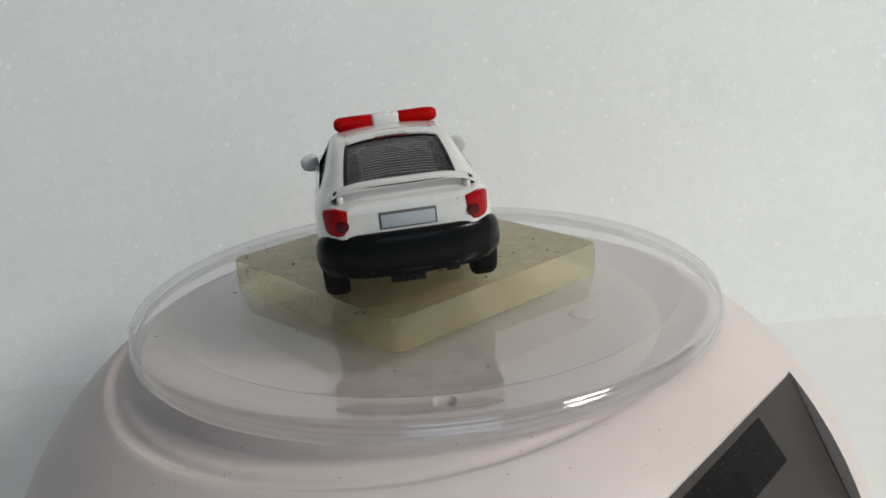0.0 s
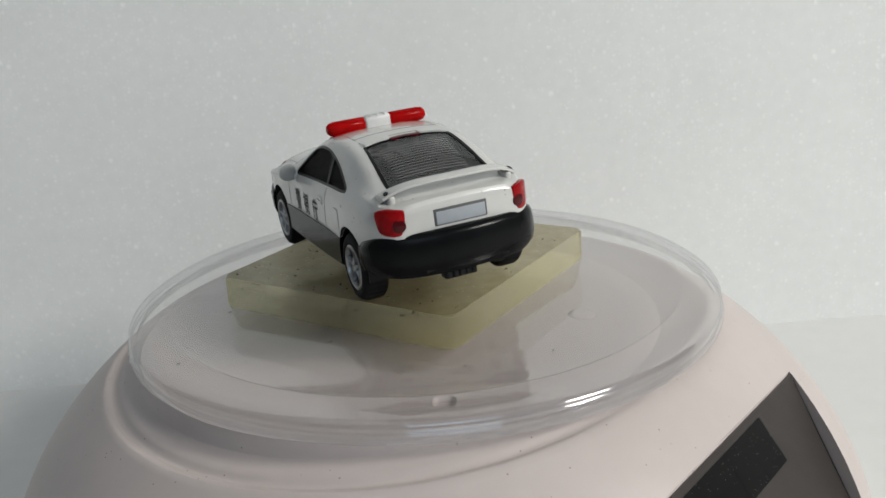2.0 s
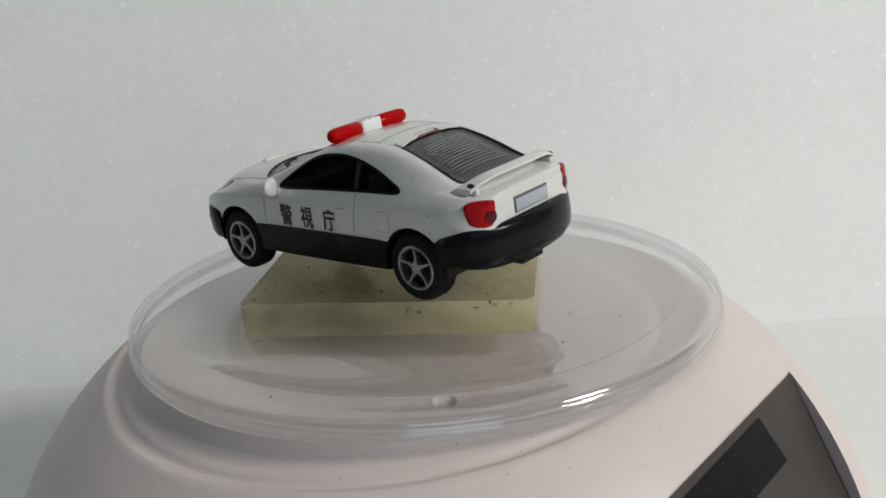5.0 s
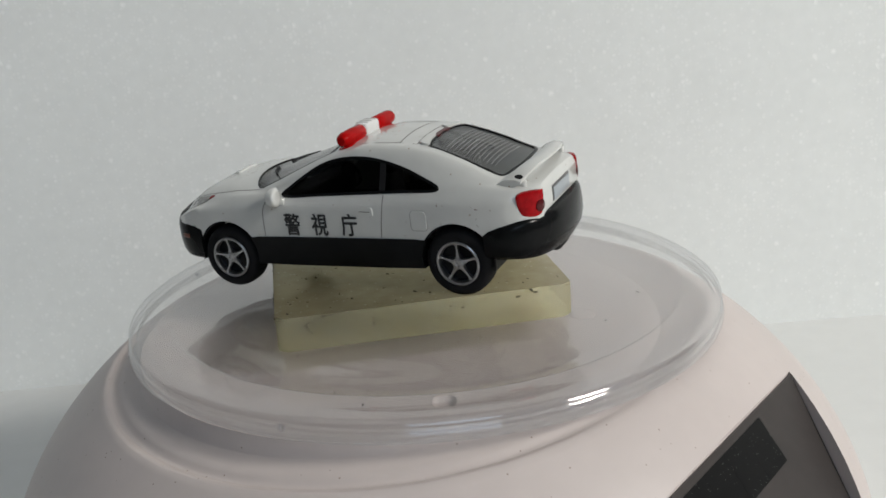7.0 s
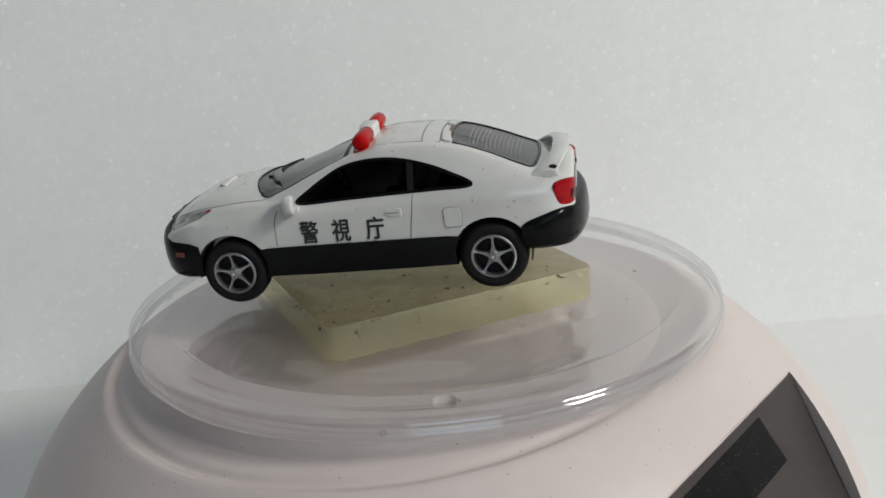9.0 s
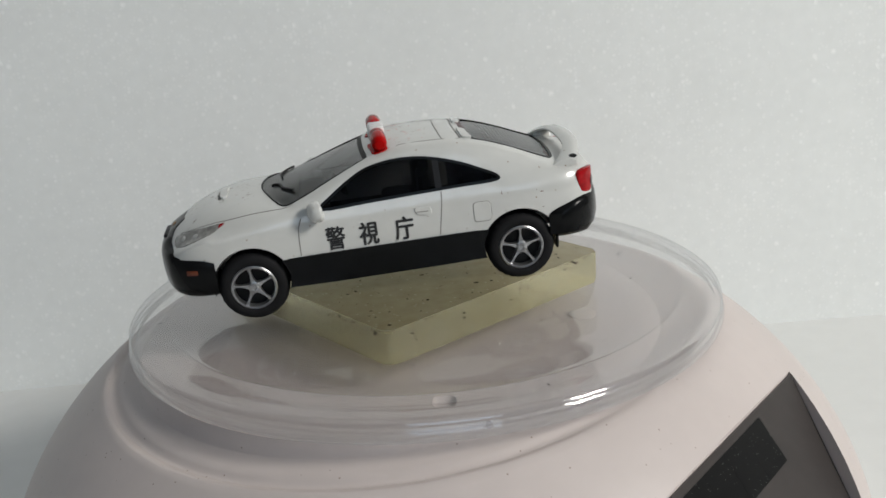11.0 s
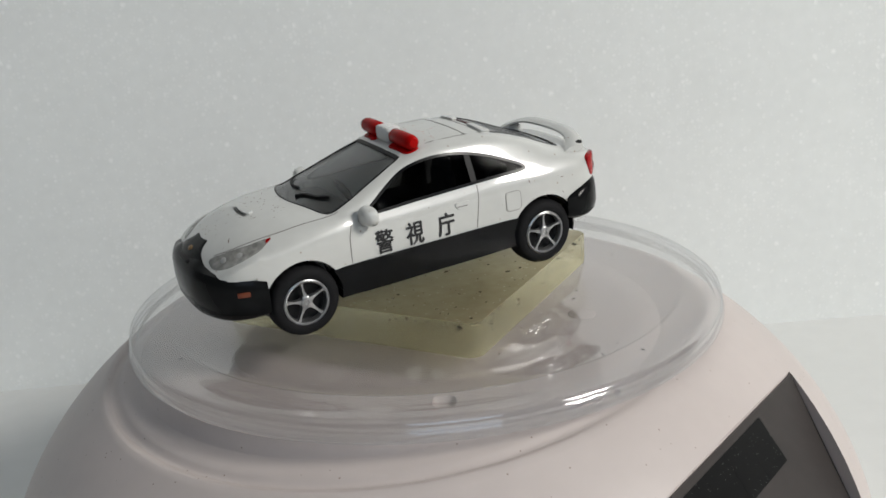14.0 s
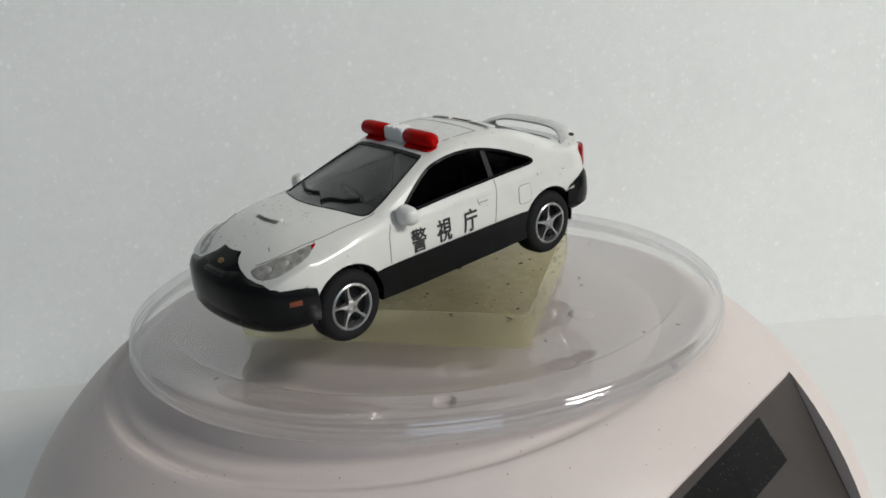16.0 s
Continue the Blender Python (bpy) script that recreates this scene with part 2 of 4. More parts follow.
def spline(points, per=6, closed=False):
    """A Catmull-Rom line through 2D points."""
    n, out = len(points), []
    for i in range(n if closed else n - 1):
        if closed:
            p = [points[(i + k) % n] for k in (-1, 0, 1, 2)]
        else:
            p = [points[min(max(i + k, 0), n - 1)] for k in (-1, 0, 1, 2)]
        for j in range(per):
            s = j / per
            out.append(tuple(0.5 * (2 * p[1][c] + (p[2][c] - p[0][c]) * s + (2 * p[0][c] - 5 * p[1][c] + 4 * p[2][c] - p[3][c]) * s * s
                                    + (3 * p[1][c] - p[0][c] - 3 * p[2][c] + p[3][c]) * s ** 3) for c in range(len(points[0]))))
    if not closed:
        out.append(tuple(points[-1]))
    return out


# ---- the room: table, and unseen walls added to bounce light ----
def room():
    def slab(name, x0, x1, y0, y1, z0, z1, mat, label, category):
        bm = bmesh.new()
        box(bm, x0 * 1000, x1 * 1000, y0 * 1000, y1 * 1000, z0 * 1000, z1 * 1000)
        return solid(name, bm, mat, label, category, "structure")
    slab("floor", -2.1, 1.0, -2.1, 2.1, -0.85, -0.75, FLOOR, "plain brown wooden floor of the room", "floor")
    slab("ceiling", -2.1, 1.0, -2.1, 2.1, 1.75, 1.85, WALL, "plain white painted ceiling of the room", "ceiling")
    slab("wall_north", -2.1, 1.0, 2.0, 2.1, -0.75, 1.75, WALL, "plain white painted wall of the room", "wall")
    bm = bmesh.new()
    for x0, x1, z0, z1 in ((-2.1, -0.4, -0.75, 1.75), (0.9, 1.0, -0.75, 1.75), (-0.4, 0.9, -0.75, 0.65), (-0.4, 0.9, 1.65, 1.75)):
        box(bm, x0 * 1000, x1 * 1000, -2100, -2000, z0 * 1000, z1 * 1000)
    solid("wall_south", bm, WALL, "unseen white painted wall with an opening for a lamp", "wall", "structure")
    slab("wall_west", -2.1, -2.0, -2.0, 2.0, -0.75, 1.75, WALL, "plain white painted wall of the room", "wall")
    bm = bmesh.new()
    for y0, y1, z0, z1 in ((-2.0, -0.9, -0.75, 1.75), (-0.28, 2.0, -0.75, 1.75), (-0.9, -0.28, -0.75, 0.44), (-0.9, -0.28, 1.04, 1.75)):
        box(bm, 900, 1000, y0 * 1000, y1 * 1000, z0 * 1000, z1 * 1000)
    solid("wall_east", bm, WALL, "unseen white painted wall with an opening for a lamp", "wall", "structure")
    bm = bmesh.new()
    box(bm, -700, 700, -500, 480, -28, 0, 3)
    t = tagged(new("table"), "plain white covered table under the turntable", "table")
    part("tabletop", bm, PAPER, t, "white paper-covered table top")
    for x in (-640, 640):
        for y in (-440, 420):
            bm = bmesh.new()
            box(bm, x - 25, x + 25, y - 25, y + 25, -750, -28, 3)
            part("leg", bm, PAPER, t)


def backdrop():
    """A white foam sheet that stands behind the turntable, leaning slightly back."""
    bm = bmesh.new()
    nx, nz = 40, 30
    grid = {}
    for side in (0, 1):
        for i in range(nx + 1):
            for k in range(nz + 1):
                x, z = -420 + 840 * i / nx, 560 * k / nz
                y = 92 + 0.016 * x + z * 0.10 + 1.2 * math.sin(x * 0.013 + 1) + side * 4
                grid[side, i, k] = bm.verts.new(Vector((x, y, z)) * MM)
    for i in range(nx):
        for k in range(nz):
            bm.faces.new((grid[0, i, k], grid[0, i + 1, k], grid[0, i + 1, k + 1], grid[0, i, k + 1]))
            bm.faces.new((grid[1, i, k], grid[1, i, k + 1], grid[1, i + 1, k + 1], grid[1, i + 1, k]))
    edge = [(i, 0) for i in range(nx)] + [(nx, k) for k in range(nz)] + [(i, nz) for i in range(nx, 0, -1)] + [(0, k) for k in range(nz, 0, -1)]
    for a, b in zip(edge, edge[1:] + edge[:1]):
        bm.faces.new((grid[0, *a], grid[1, *a], grid[1, *b], grid[0, *b]))
    solid("backdrop", bm, FOAM, "white sparkling foam sheet standing behind the turntable", "backdrop", "structure")


# ---- the turntable's base ----
PANEL_TILT = 52


def panel_frame():
    """The solar panel's own space: x along its upper edge, y down its slope, z out of it."""
    nh, tt = Vector((0.752, -0.659, 0)), Vector((-0.659, -0.752, 0))
    a = radians(PANEL_TILT)
    down, out = nh * math.cos(a) + Vector((0, 0, -math.sin(a))), nh * math.sin(a) + Vector((0, 0, math.cos(a)))
    m = Matrix((tt, down, out)).transposed().to_4x4()
    m.translation = nh * 55.3 * MM + Vector((0, 0, LIFT - 18.9 * MM)) - out * 1.0 * MM
    return m


def turntable_base():
    base = tagged(new("turntable_base"), "off-white plastic domed solar turntable base on the table", "turntable")
    z = LIFT / MM
    def dome(x, y):
        up = -52 + 55 * math.sqrt(max(0.0, 1 - (x * x + y * y) / 75 ** 2))
        f = min(1.0, max(0.0, 0.5 + 0.5 * (up + 10.2) / 2.4))          # it levels off below the plate
        return up * (1 - f) - 10.2 * f - 2.4 * f * (1 - f) * 0.5
    # rings: radius, height, and how far they share the collar's middle, which lies off the dome's
    rings = [(20, -9.9, 1), (38, -9.8, 1), (42.5, -9.75, 1)]
    # the collar: a crest, a groove and a second crest, as heights over the dome's upper edge
    collar = ((43.1, 1.7), (43.9, 1.25), (44.5, 0.98), (45.0, 0.82), (45.6, 0.66), (46.1, 0.45), (46.6, 0.05), (47.1, -0.22), (47.5, -0.24), (48.0, -0.04), (48.5, 0.1), (48.9, 0.06))
    rings += [(43.1 + 0.2 * k, None, 1) for k in range(30)]
    for k in range(1, 30):
        q = (k - 0.5) / 28.5
        rings.append((48.9 + 26.1 * (1 - (1 - q) ** 2), None, 1 - q))
    rings += [(75, -57, 0), (74, -59.6, 0), (73, -60, 0), (40, -60, 0)]
    bm = bmesh.new()
    steps, rows = 144, []
    for r, h, share in rings:
        row = []
        for k in range(steps):
            a = 2 * math.pi * k / steps
            x, y = -4.7 * share + r * math.cos(a), -3.4 * share + r * math.sin(a)
            up = dome(x, y) if h is None else h
            if h is None and r < 48.95:
                edge = dome(-4.7 + 48.9 * math.cos(a), -3.4 + 48.9 * math.sin(a))
                w = min(1.0, max(0.0, (36 - x) / 26))          # it runs out on the window's side
                up = min(-9.85, edge + curve(collar, r)) * w + min(-9.95, up) * (1 - w)
            row.append(bm.verts.new(Vector((x, y, up + z)) * MM))
        rows.append(row)
    for a, b in zip(rows, rows[1:]):
        for k in range(steps):
            bm.faces.new((a[k], a[(k + 1) % steps], b[(k + 1) % steps], b[k]))
    bm.faces.new(rows[0])
    bm.faces.new(rows[-1])
    bmesh.ops.recalc_face_normals(bm, faces=bm.faces)
    me = bpy.data.meshes.new("shell")
    bm.to_mesh(me)
    bm.free()
    me.materials.append(BASE)
    m = panel_frame()
    wedge = bmesh.new()
    prism(wedge, [(-24.6, -0.5), (24.6, -0.5), (14, 34), (-14, 34)], "z", 0, 40)
    for v in wedge.verts:
        if v.co.z > 0.02 and v.co.y < 0.01:
            v.co.y -= 13.2 * MM         # its upper wall leans back
    bmesh.ops.transform(wedge, matrix=m, verts=wedge.verts)
    slot = bmesh.new()
    box(slot, -0.25, 3.2, -37.6, -33.9, z - 10.7, z - 5, 1.2, 4)
    shell = new("shell", cut(me, [wedge, slot], [BASE, BASE], 50))
    shell.parent = base
    bm = bmesh.new()
    prism(bm, [(-24.4, -0.3), (24.4, -0.3), (13.9, 33.8), (-13.9, 33.8)], "z", 0.02, 0.5)
    bmesh.ops.transform(bm, matrix=m, verts=bm.verts)
    panel = part("solar_panel", bm, PANEL, base, "dark glossy solar panel")
    for k in range(4):
        bm = bmesh.new()
        x = -9.5 + 6.4 * k
        box(bm, x, x + 6.39, 0.8, 8.2, 0.505, 0.56, m=m)
        part("solar_cell", bm, CELL, panel)
    bm = bmesh.new()
    lathe(bm, [(0, 0.1), (0.7, 0.09), (1.2, 0.05), (1.7, -0.05), (2.3, -0.35), (2.4, -0.8)], 24, Matrix.Translation((25.6 * MM, -8.2 * MM, LIFT - 9.4 * MM)))
    part("screw_boss", bm, BASE, base)
    return base


# ---- what turns ----
def turning_plate():
    """The clear disc: a flat floor, a raised step and a rim turned down."""
    plate = tagged(new("turning_plate"), "clear round acrylic plate on the turntable base", "plate")
    bm = bmesh.new()
    lathe(bm, [(0, -5.35), (35.3, -5.35), (36.0, -5.6), (42.0, -5.6), (42.5, -5.45), (42.8, -5.1), (43.1, -5.05), (43.4, -5.25), (46.41, -5.3)], 160)
    lathe(bm, [(0, -6.9), (36, -6.9), (46.41, -6.7)], 160)
    part("disc", bm, CLEAR_DISC, plate, angle=50)
    bm = bmesh.new()
    lathe(bm, [(46.41, -5.3), (47.6, -5.35), (48.5, -5.6), (49.1, -6.0), (49.2, -6.5), (48.9, -6.7), (48.9, -7.1), (49.3, -7.3), (49.3, -7.6), (49.0, -7.75), (49.0, -8.05), (49.5, -8.2), (49.5, -8.6), (48.5, -8.7),
               (48.1, -7.2), (47.4, -6.7), (46.41, -6.7)], 160)
    part("rim", bm, CLEAR_RIM, plate, "clear rim turned down at the edge", angle=50)
    rnd = random.Random(12)
    bm = bmesh.new()
    for k in range(85):
        a, r = rnd.uniform(0, 2 * math.pi), rnd.uniform(24, 45.5)
        if k < 40:
            a = radians(rnd.gauss(190, 45))
        made = bmesh.ops.create_icosphere(bm, subdivisions=1, radius=rnd.choice((0.05, 0.06, 0.08, 0.1, 0.16)) * MM)["verts"]
        bmesh.ops.transform(bm, matrix=pose(r * MM * math.cos(a), r * MM * math.sin(a), -5.3 * MM, 0, 0, rnd.uniform(0, 360)) @ Matrix.Diagonal((rnd.uniform(0.9, 3.5), 0.8, 0.5, 1)), verts=made)
    tagged(part("dirt_flecks", bm, DIRT, plate, "dark flecks of dirt"), kind="stuff")
    bm = bmesh.new()
    box(bm, -0.4, 0.4, -0.4, 0.4, -0.5, 0.3, 0.25, 3, Matrix.Translation(Vector((49.4 * math.cos(radians(188)), 49.4 * math.sin(radians(188)), -6.9)) * MM))
    part("moulding_nub", bm, CLEAR_RIM, plate)
    return plate


def resin_block():
    """A square slab of yellowed clear resin, with flecks of dirt on it."""
    block = tagged(new("resin_block"), "square slab of yellowed clear resin lying on the plate", "block")
    half = 22.4
    outline = []
    for cx, cy, a0 in ((1, 1, 0), (-1, 1, 90), (-1, -1, 180), (1, -1, 270)):
        for k in range(7):
            a = radians(a0 + 15 * k)
            outline.append((cx * (half - 1.3) + 1.3 * math.cos(a), cy * (half - 1.3) + 1.3 * math.sin(a)))
    bm = bmesh.new()
    prism(bm, outline, "z", -5.3, 0)
    edges = [e for e in bm.edges if abs(e.verts[0].co.z - e.verts[1].co.z) < 1e-7]
    bmesh.ops.bevel(bm, geom=edges, offset=0.35 * MM, segments=2, affect="EDGES")
    slab = part("slab", bm, RESIN, block)
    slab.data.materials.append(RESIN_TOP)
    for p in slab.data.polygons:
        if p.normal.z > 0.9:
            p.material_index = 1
    rnd = random.Random(4)
    bm = bmesh.new()
    for k in range(330):
        if k < 170:
            p = Vector((rnd.uniform(-21.5, 21.5), rnd.uniform(-21.5, 21.5), 0.0))
            turn = Matrix()
        else:
            s, h = rnd.uniform(-20, 20), rnd.uniform(-4.8, -0.4) if rnd.random() < 0.5 else rnd.uniform(-1.2, -0.3)
            p = [Vector((s, -half, h)), Vector((-half, s, h))][rnd.random() < 0.6]
            turn = Matrix()
        size = rnd.choice((0.06, 0.07, 0.08, 0.1, 0.13, 0.17, 0.26)) * rnd.uniform(0.7, 1.3)
        made = bmesh.ops.create_icosphere(bm, subdivisions=1, radius=size * MM)["verts"]
        m = Matrix.Translation(p * MM) @ Euler((rnd.uniform(-0.3, 0.3), rnd.uniform(-0.3, 0.3), rnd.uniform(0, 6))).to_matrix().to_4x4() @ Matrix.Diagonal((rnd.uniform(0.8, 2.2), 0.7, 0.5, 1))
        bmesh.ops.transform(bm, matrix=m, verts=made)
    tagged(part("dirt_flecks", bm, DIRT, block, "dark flecks of dirt"), kind="stuff")
    return block


# ---- the toy car; its space: x right, y forward, z up, from the middle of the rear axle, in mm ----
WIDTH = ((-12.6, 8.8), (-12.2, 9.7), (-11, 11.1), (-9.5, 12), (-7, 12.7), (0, 13.15), (6, 13), (12, 12.85), (30, 12.8), (38, 13.05), (43, 13), (46, 12.75), (49, 12.1), (51, 11), (52.5, 9.2), (53.5, 7.4), (54, 6.0))
SHOULDER_Z = ((-12.6, 9.4), (-12.2, 9.9), (-11, 10.3), (-8, 10.7), (-4, 10.9), (4, 10.8), (14, 10.3), (28, 9.9), (34, 10.25), (38, 10.05), (42, 9.45), (45, 8.95), (48, 8.05), (51, 6.7), (53, 5.7), (54, 4.6))
SHOULDER_X = ((-12.6, 8.6), (-12.2, 9.4), (-8, 11.3), (0, 11.9), (10, 12), (30, 11.9), (38, 11.8), (43, 11.4), (47, 10.4), (50, 9.3), (52, 7.6), (53.5, 6.1), (54, 5.1))
RAIL_X = ((-12.6, 7.45), (-8, 8.65), (-4, 9.05), (2, 8.95), (10, 8.95), (18, 8.95), (23, 9.25), (28, 9.95), (32, 10.35), (36, 9.05), (42, 8.65), (48, 7.55), (52, 4.75), (54, 3.15))
RAIL_Z = ((-12.6, 9.9), (-12.2, 10.6), (-11, 11), (-8, 11.45), (-5, 12.4), (0, 14.45), (5, 15.95), (10, 16.55), (15, 16.65), (19, 16.15), (23, 14.95), (28, 13.09), (32, 11.63), (35, 11.1), (40, 11.1), (44, 10.55), (48, 9.35), (51, 7.9), (53, 6.6), (54, 5))
TOP_Z = ((-12.6, 10.2), (-12.2, 10.9), (-11, 11.3), (-8, 11.86), (-5, 13.04), (0, 15.25), (5, 16.85), (10, 17.55), (15, 17.65), (19, 17.15), (23, 16.05), (28, 14.49), (33, 13.06), (37, 12.1), (41, 11.8), (45, 11.3), (48, 10.15), (51, 8.6), (53, 7.2), (54, 5.4))


def ahead(y):
    """The nose reaches a little further than its first plan."""
    return 41 + (y - 41) * 1.05 if y > 41 else y


WIDTH, SHOULDER_X, SHOULDER_Z, RAIL_X, RAIL_Z, TOP_Z = (tuple((ahead(y), v) for y, v in keys) for keys in (WIDTH, SHOULDER_X, SHOULDER_Z, RAIL_X, RAIL_Z, TOP_Z))


SILL = 1.2


def section(y, shrink=0.0, floor=SILL):
    """Half of the body's cross-section at y, from the floor's middle to the roof's, as (x, z)."""
    w, sz, sx = curve(WIDTH, y) - shrink, curve(SHOULDER_Z, y) - shrink * 0.5, curve(SHOULDER_X, y) - shrink
    rx, rz, tz = curve(RAIL_X, y) - shrink, curve(RAIL_Z, y) - shrink * 0.9, curve(TOP_Z, y) - shrink
    crease = min(6.6, sz - 1.2) if y < 46 else sz - min(1.2, (sz - 4.0) * 0.5)
    if floor == SILL and y > 46.0:
        floor = min(4.7, SILL + (y - 46.0) * 2.5)          # the front bumper takes the place below
    tall = crease - floor
    side = [(w - 0.9, floor), (w - 0.25, floor + tall * 0.15), (w - 0.05, floor + tall * 0.3), (w, floor + tall * 0.7), (w - 0.03, crease), (w - 0.22, (crease + sz) / 2 + 0.3 * min(1, tall)), (sx, sz),
            ((sx * 0.52 + rx * 0.48) + 0.12, sz * 0.5 + rz * 0.5), (rx, rz), (rx * 0.72, rz + (tz - rz) * 0.62), (rx * 0.38, rz + (tz - rz) * 0.92), (0, tz)]
    return [(0, floor)] + spline(side, 4)


def loft(stations, shrink=0.0, floor=SILL):
    bm = bmesh.new()
    rows = []
    for y in stations:
        half = section(y, shrink, floor)
        ring = [(x, z) for x, z in half] + [(-x, z) for x, z in half[-2:0:-1]]
        rows.append([bm.verts.new(Vector((x, y, z)) * MM) for x, z in ring])
    for a, b in zip(rows, rows[1:]):
        n = len(a)
        for k in range(n):
            bm.faces.new((a[k], a[(k + 1) % n], b[(k + 1) % n], b[k]))
    for row, y in ((rows[0], stations[0]), (rows[-1], stations[-1])):
        h = len(row) // 2
        # close the end with strips across, so that it stays smooth
        for k in range(1, h):
            left, right = row[-k], row[k]
            l2, r2 = row[(-k - 1) % len(row)], row[k + 1]
            if k == 1:
                bm.faces.new((row[0], right, left))
            if r2 is l2:
                bm.faces.new((right, r2, left))
            else:
                bm.faces.new((right, r2, l2, left))
    bmesh.ops.recalc_face_normals(bm, faces=bm.faces)
    return bm


SIDE_WINDOW = spline([(29.2, 10.2), (27.6, 11.8), (23, 14.45), (19.4, 15.4), (15.6, 15.6), (12, 15.15), (8, 14.0), (4.7, 12.6), (2.5, 11.5), (3.0, 10.95),
                      (8, 10.85), (15, 10.65), (22, 10.4)], 4, True)
WINDSCREEN = spline([(-9.9, 33.4), (-9.0, 35.6), (-4.5, 37.6), (0, 38.3), (4.5, 37.6), (9.0, 35.6), (9.9, 33.4), (8.9, 28), (7.7, 22.9), (6.9, 21.6), (3.5, 21.9), (0, 22.1),
                     (-3.5, 21.9), (-6.9, 21.6), (-7.7, 22.9), (-8.9, 28)], 3, True)
REAR_WINDOW = spline([(-6.5, 5.2), (-3, 5.7), (0, 5.8), (3, 5.7), (6.5, 5.2), (7.1, 3.6), (7.9, -4.4), (7.6, -6.6), (4, -7.2), (0, -7.4), (-4, -7.2), (-7.6, -6.6), (-7.9, -4.4),
                      (-7.1, 3.6)], 3, True)


def clip(outline, lo, hi):
    """The part of a closed outline between two values of its first coordinate."""
    for edge, keep in ((lo, 1), (hi, -1)):
        out = []
        for p, q in zip(outline, outline[1:] + outline[:1]):
            a, b = (p[0] - edge) * keep, (q[0] - edge) * keep
            if a >= 0:
                out.append(p)
            if a * b < 0:
                f = a / (a - b)
                out.append((p[0] + (q[0] - p[0]) * f, p[1] + (q[1] - p[1]) * f))
        outline = out
    return outline


def surface(tree, axis, a, b, sign):
    """The body's point under (a, b), seen along the axis from the given side, and its normal; in mm."""
    if axis == "x":
        at, way = Vector((sign * 40, a, b)), Vector((-sign, 0, 0))
    elif axis == "y":
        at, way = Vector((a, sign * 90, b)), Vector((0, -sign, 0))
    else:
        at, way = Vector((a, b, 60)), Vector((0, 0, -1))
    hit, normal, _, _ = tree.ray_cast(at * MM, way)
    if hit is None:
        hit, normal, _, _ = tree.find_nearest(at * MM)
    if normal.dot(way) > 0:
        normal = -normal
    return hit / MM, normal


def drape(tree, outline, axis, sign, lift=0.06, thick=0.3, rings=6):
    """A thin shell over an outline, laid on the body and raised by lift mm."""
    bm = bmesh.new()
    n = len(outline)
    ca, cb = sum(p[0] for p in outline) / n, sum(p[1] for p in outline) / n
    top, low = [], []
    def add(a, b, edge):
        p, nrm = surface(tree, axis, a, b, sign)
        up = lift * (0.25 if edge else 1.0)
        return bm.verts.new((p + nrm * up) * MM), bm.verts.new((p - nrm * thick) * MM)
    centre = add(ca, cb, False)
    for k in range(1, rings + 1):
        s = k / rings
        if k == rings:
            s = 1.0
        elif k == rings - 1:
            s = 0.955
        row = [add(ca + (a - ca) * s, cb + (b - cb) * s, k == rings) for a, b in outline]
        top.append([r[0] for r in row])
        low.append([r[1] for r in row])
    for layer, c in ((top, centre[0]), (low, centre[1])):
        for j in range(n):
            bm.faces.new((c, layer[0][j], layer[0][(j + 1) % n]))
            for k in range(rings - 1):
                bm.faces.new((layer[k][j], layer[k + 1][j], layer[k + 1][(j + 1) % n], layer[k][(j + 1) % n]))
    for j in range(n):
        bm.faces.new((top[-1][j], low[-1][j], low[-1][(j + 1) % n], top[-1][(j + 1) % n]))
    return bm


def strip(tree, line, axis, sign, width=0.14, lift=0.03):
    """A narrow raised line along the body, in mm."""
    bm = bmesh.new()
    pts = [surface(tree, axis, a, b, sign) for a, b in line]
    rows = []
    for i, (p, nrm) in enumerate(pts):
        along = (pts[min(i + 1, len(pts) - 1)][0] - pts[max(i - 1, 0)][0]).normalized()
        across = along.cross(nrm).normalized() * width / 2
        rows.append([bm.verts.new(q * MM) for q in (p - across - nrm * 0.15, p - across + nrm * lift, p + across + nrm * lift, p + across - nrm * 0.15)])
    for a, b in zip(rows, rows[1:]):
        for k in range(4):
            bm.faces.new((a[k], a[(k + 1) % 4], b[(k + 1) % 4], b[k]))
    bm.faces.new(rows[0])
    bm.faces.new(rows[-1])
    return bm


def bumper(path, shape):
    """A bumper swept along a plan line [(x, y)], its section given by shape(s) as (outward, z) pairs."""
    bm = bmesh.new()
    rows, n = [], len(path)
    for i, (x, y) in enumerate(path):
        a, b = path[max(i - 1, 0)], path[min(i + 1, n - 1)]
        d = Vector((b[0] - a[0], b[1] - a[1], 0)).normalized()
        out = Vector((d.y, -d.x, 0))
        rows.append([bm.verts.new((Vector((x, y, 0)) + out * o + Vector((0, 0, z))) * MM) for o, z in shape(i / (n - 1), x, y)])
    for a, b in zip(rows, rows[1:]):
        for k in range(len(a)):
            bm.faces.new((a[k], a[(k + 1) % len(a)], b[(k + 1) % len(a)], b[k]))
    bm.faces.new(rows[0])
    bm.faces.new(rows[-1])
    return bm


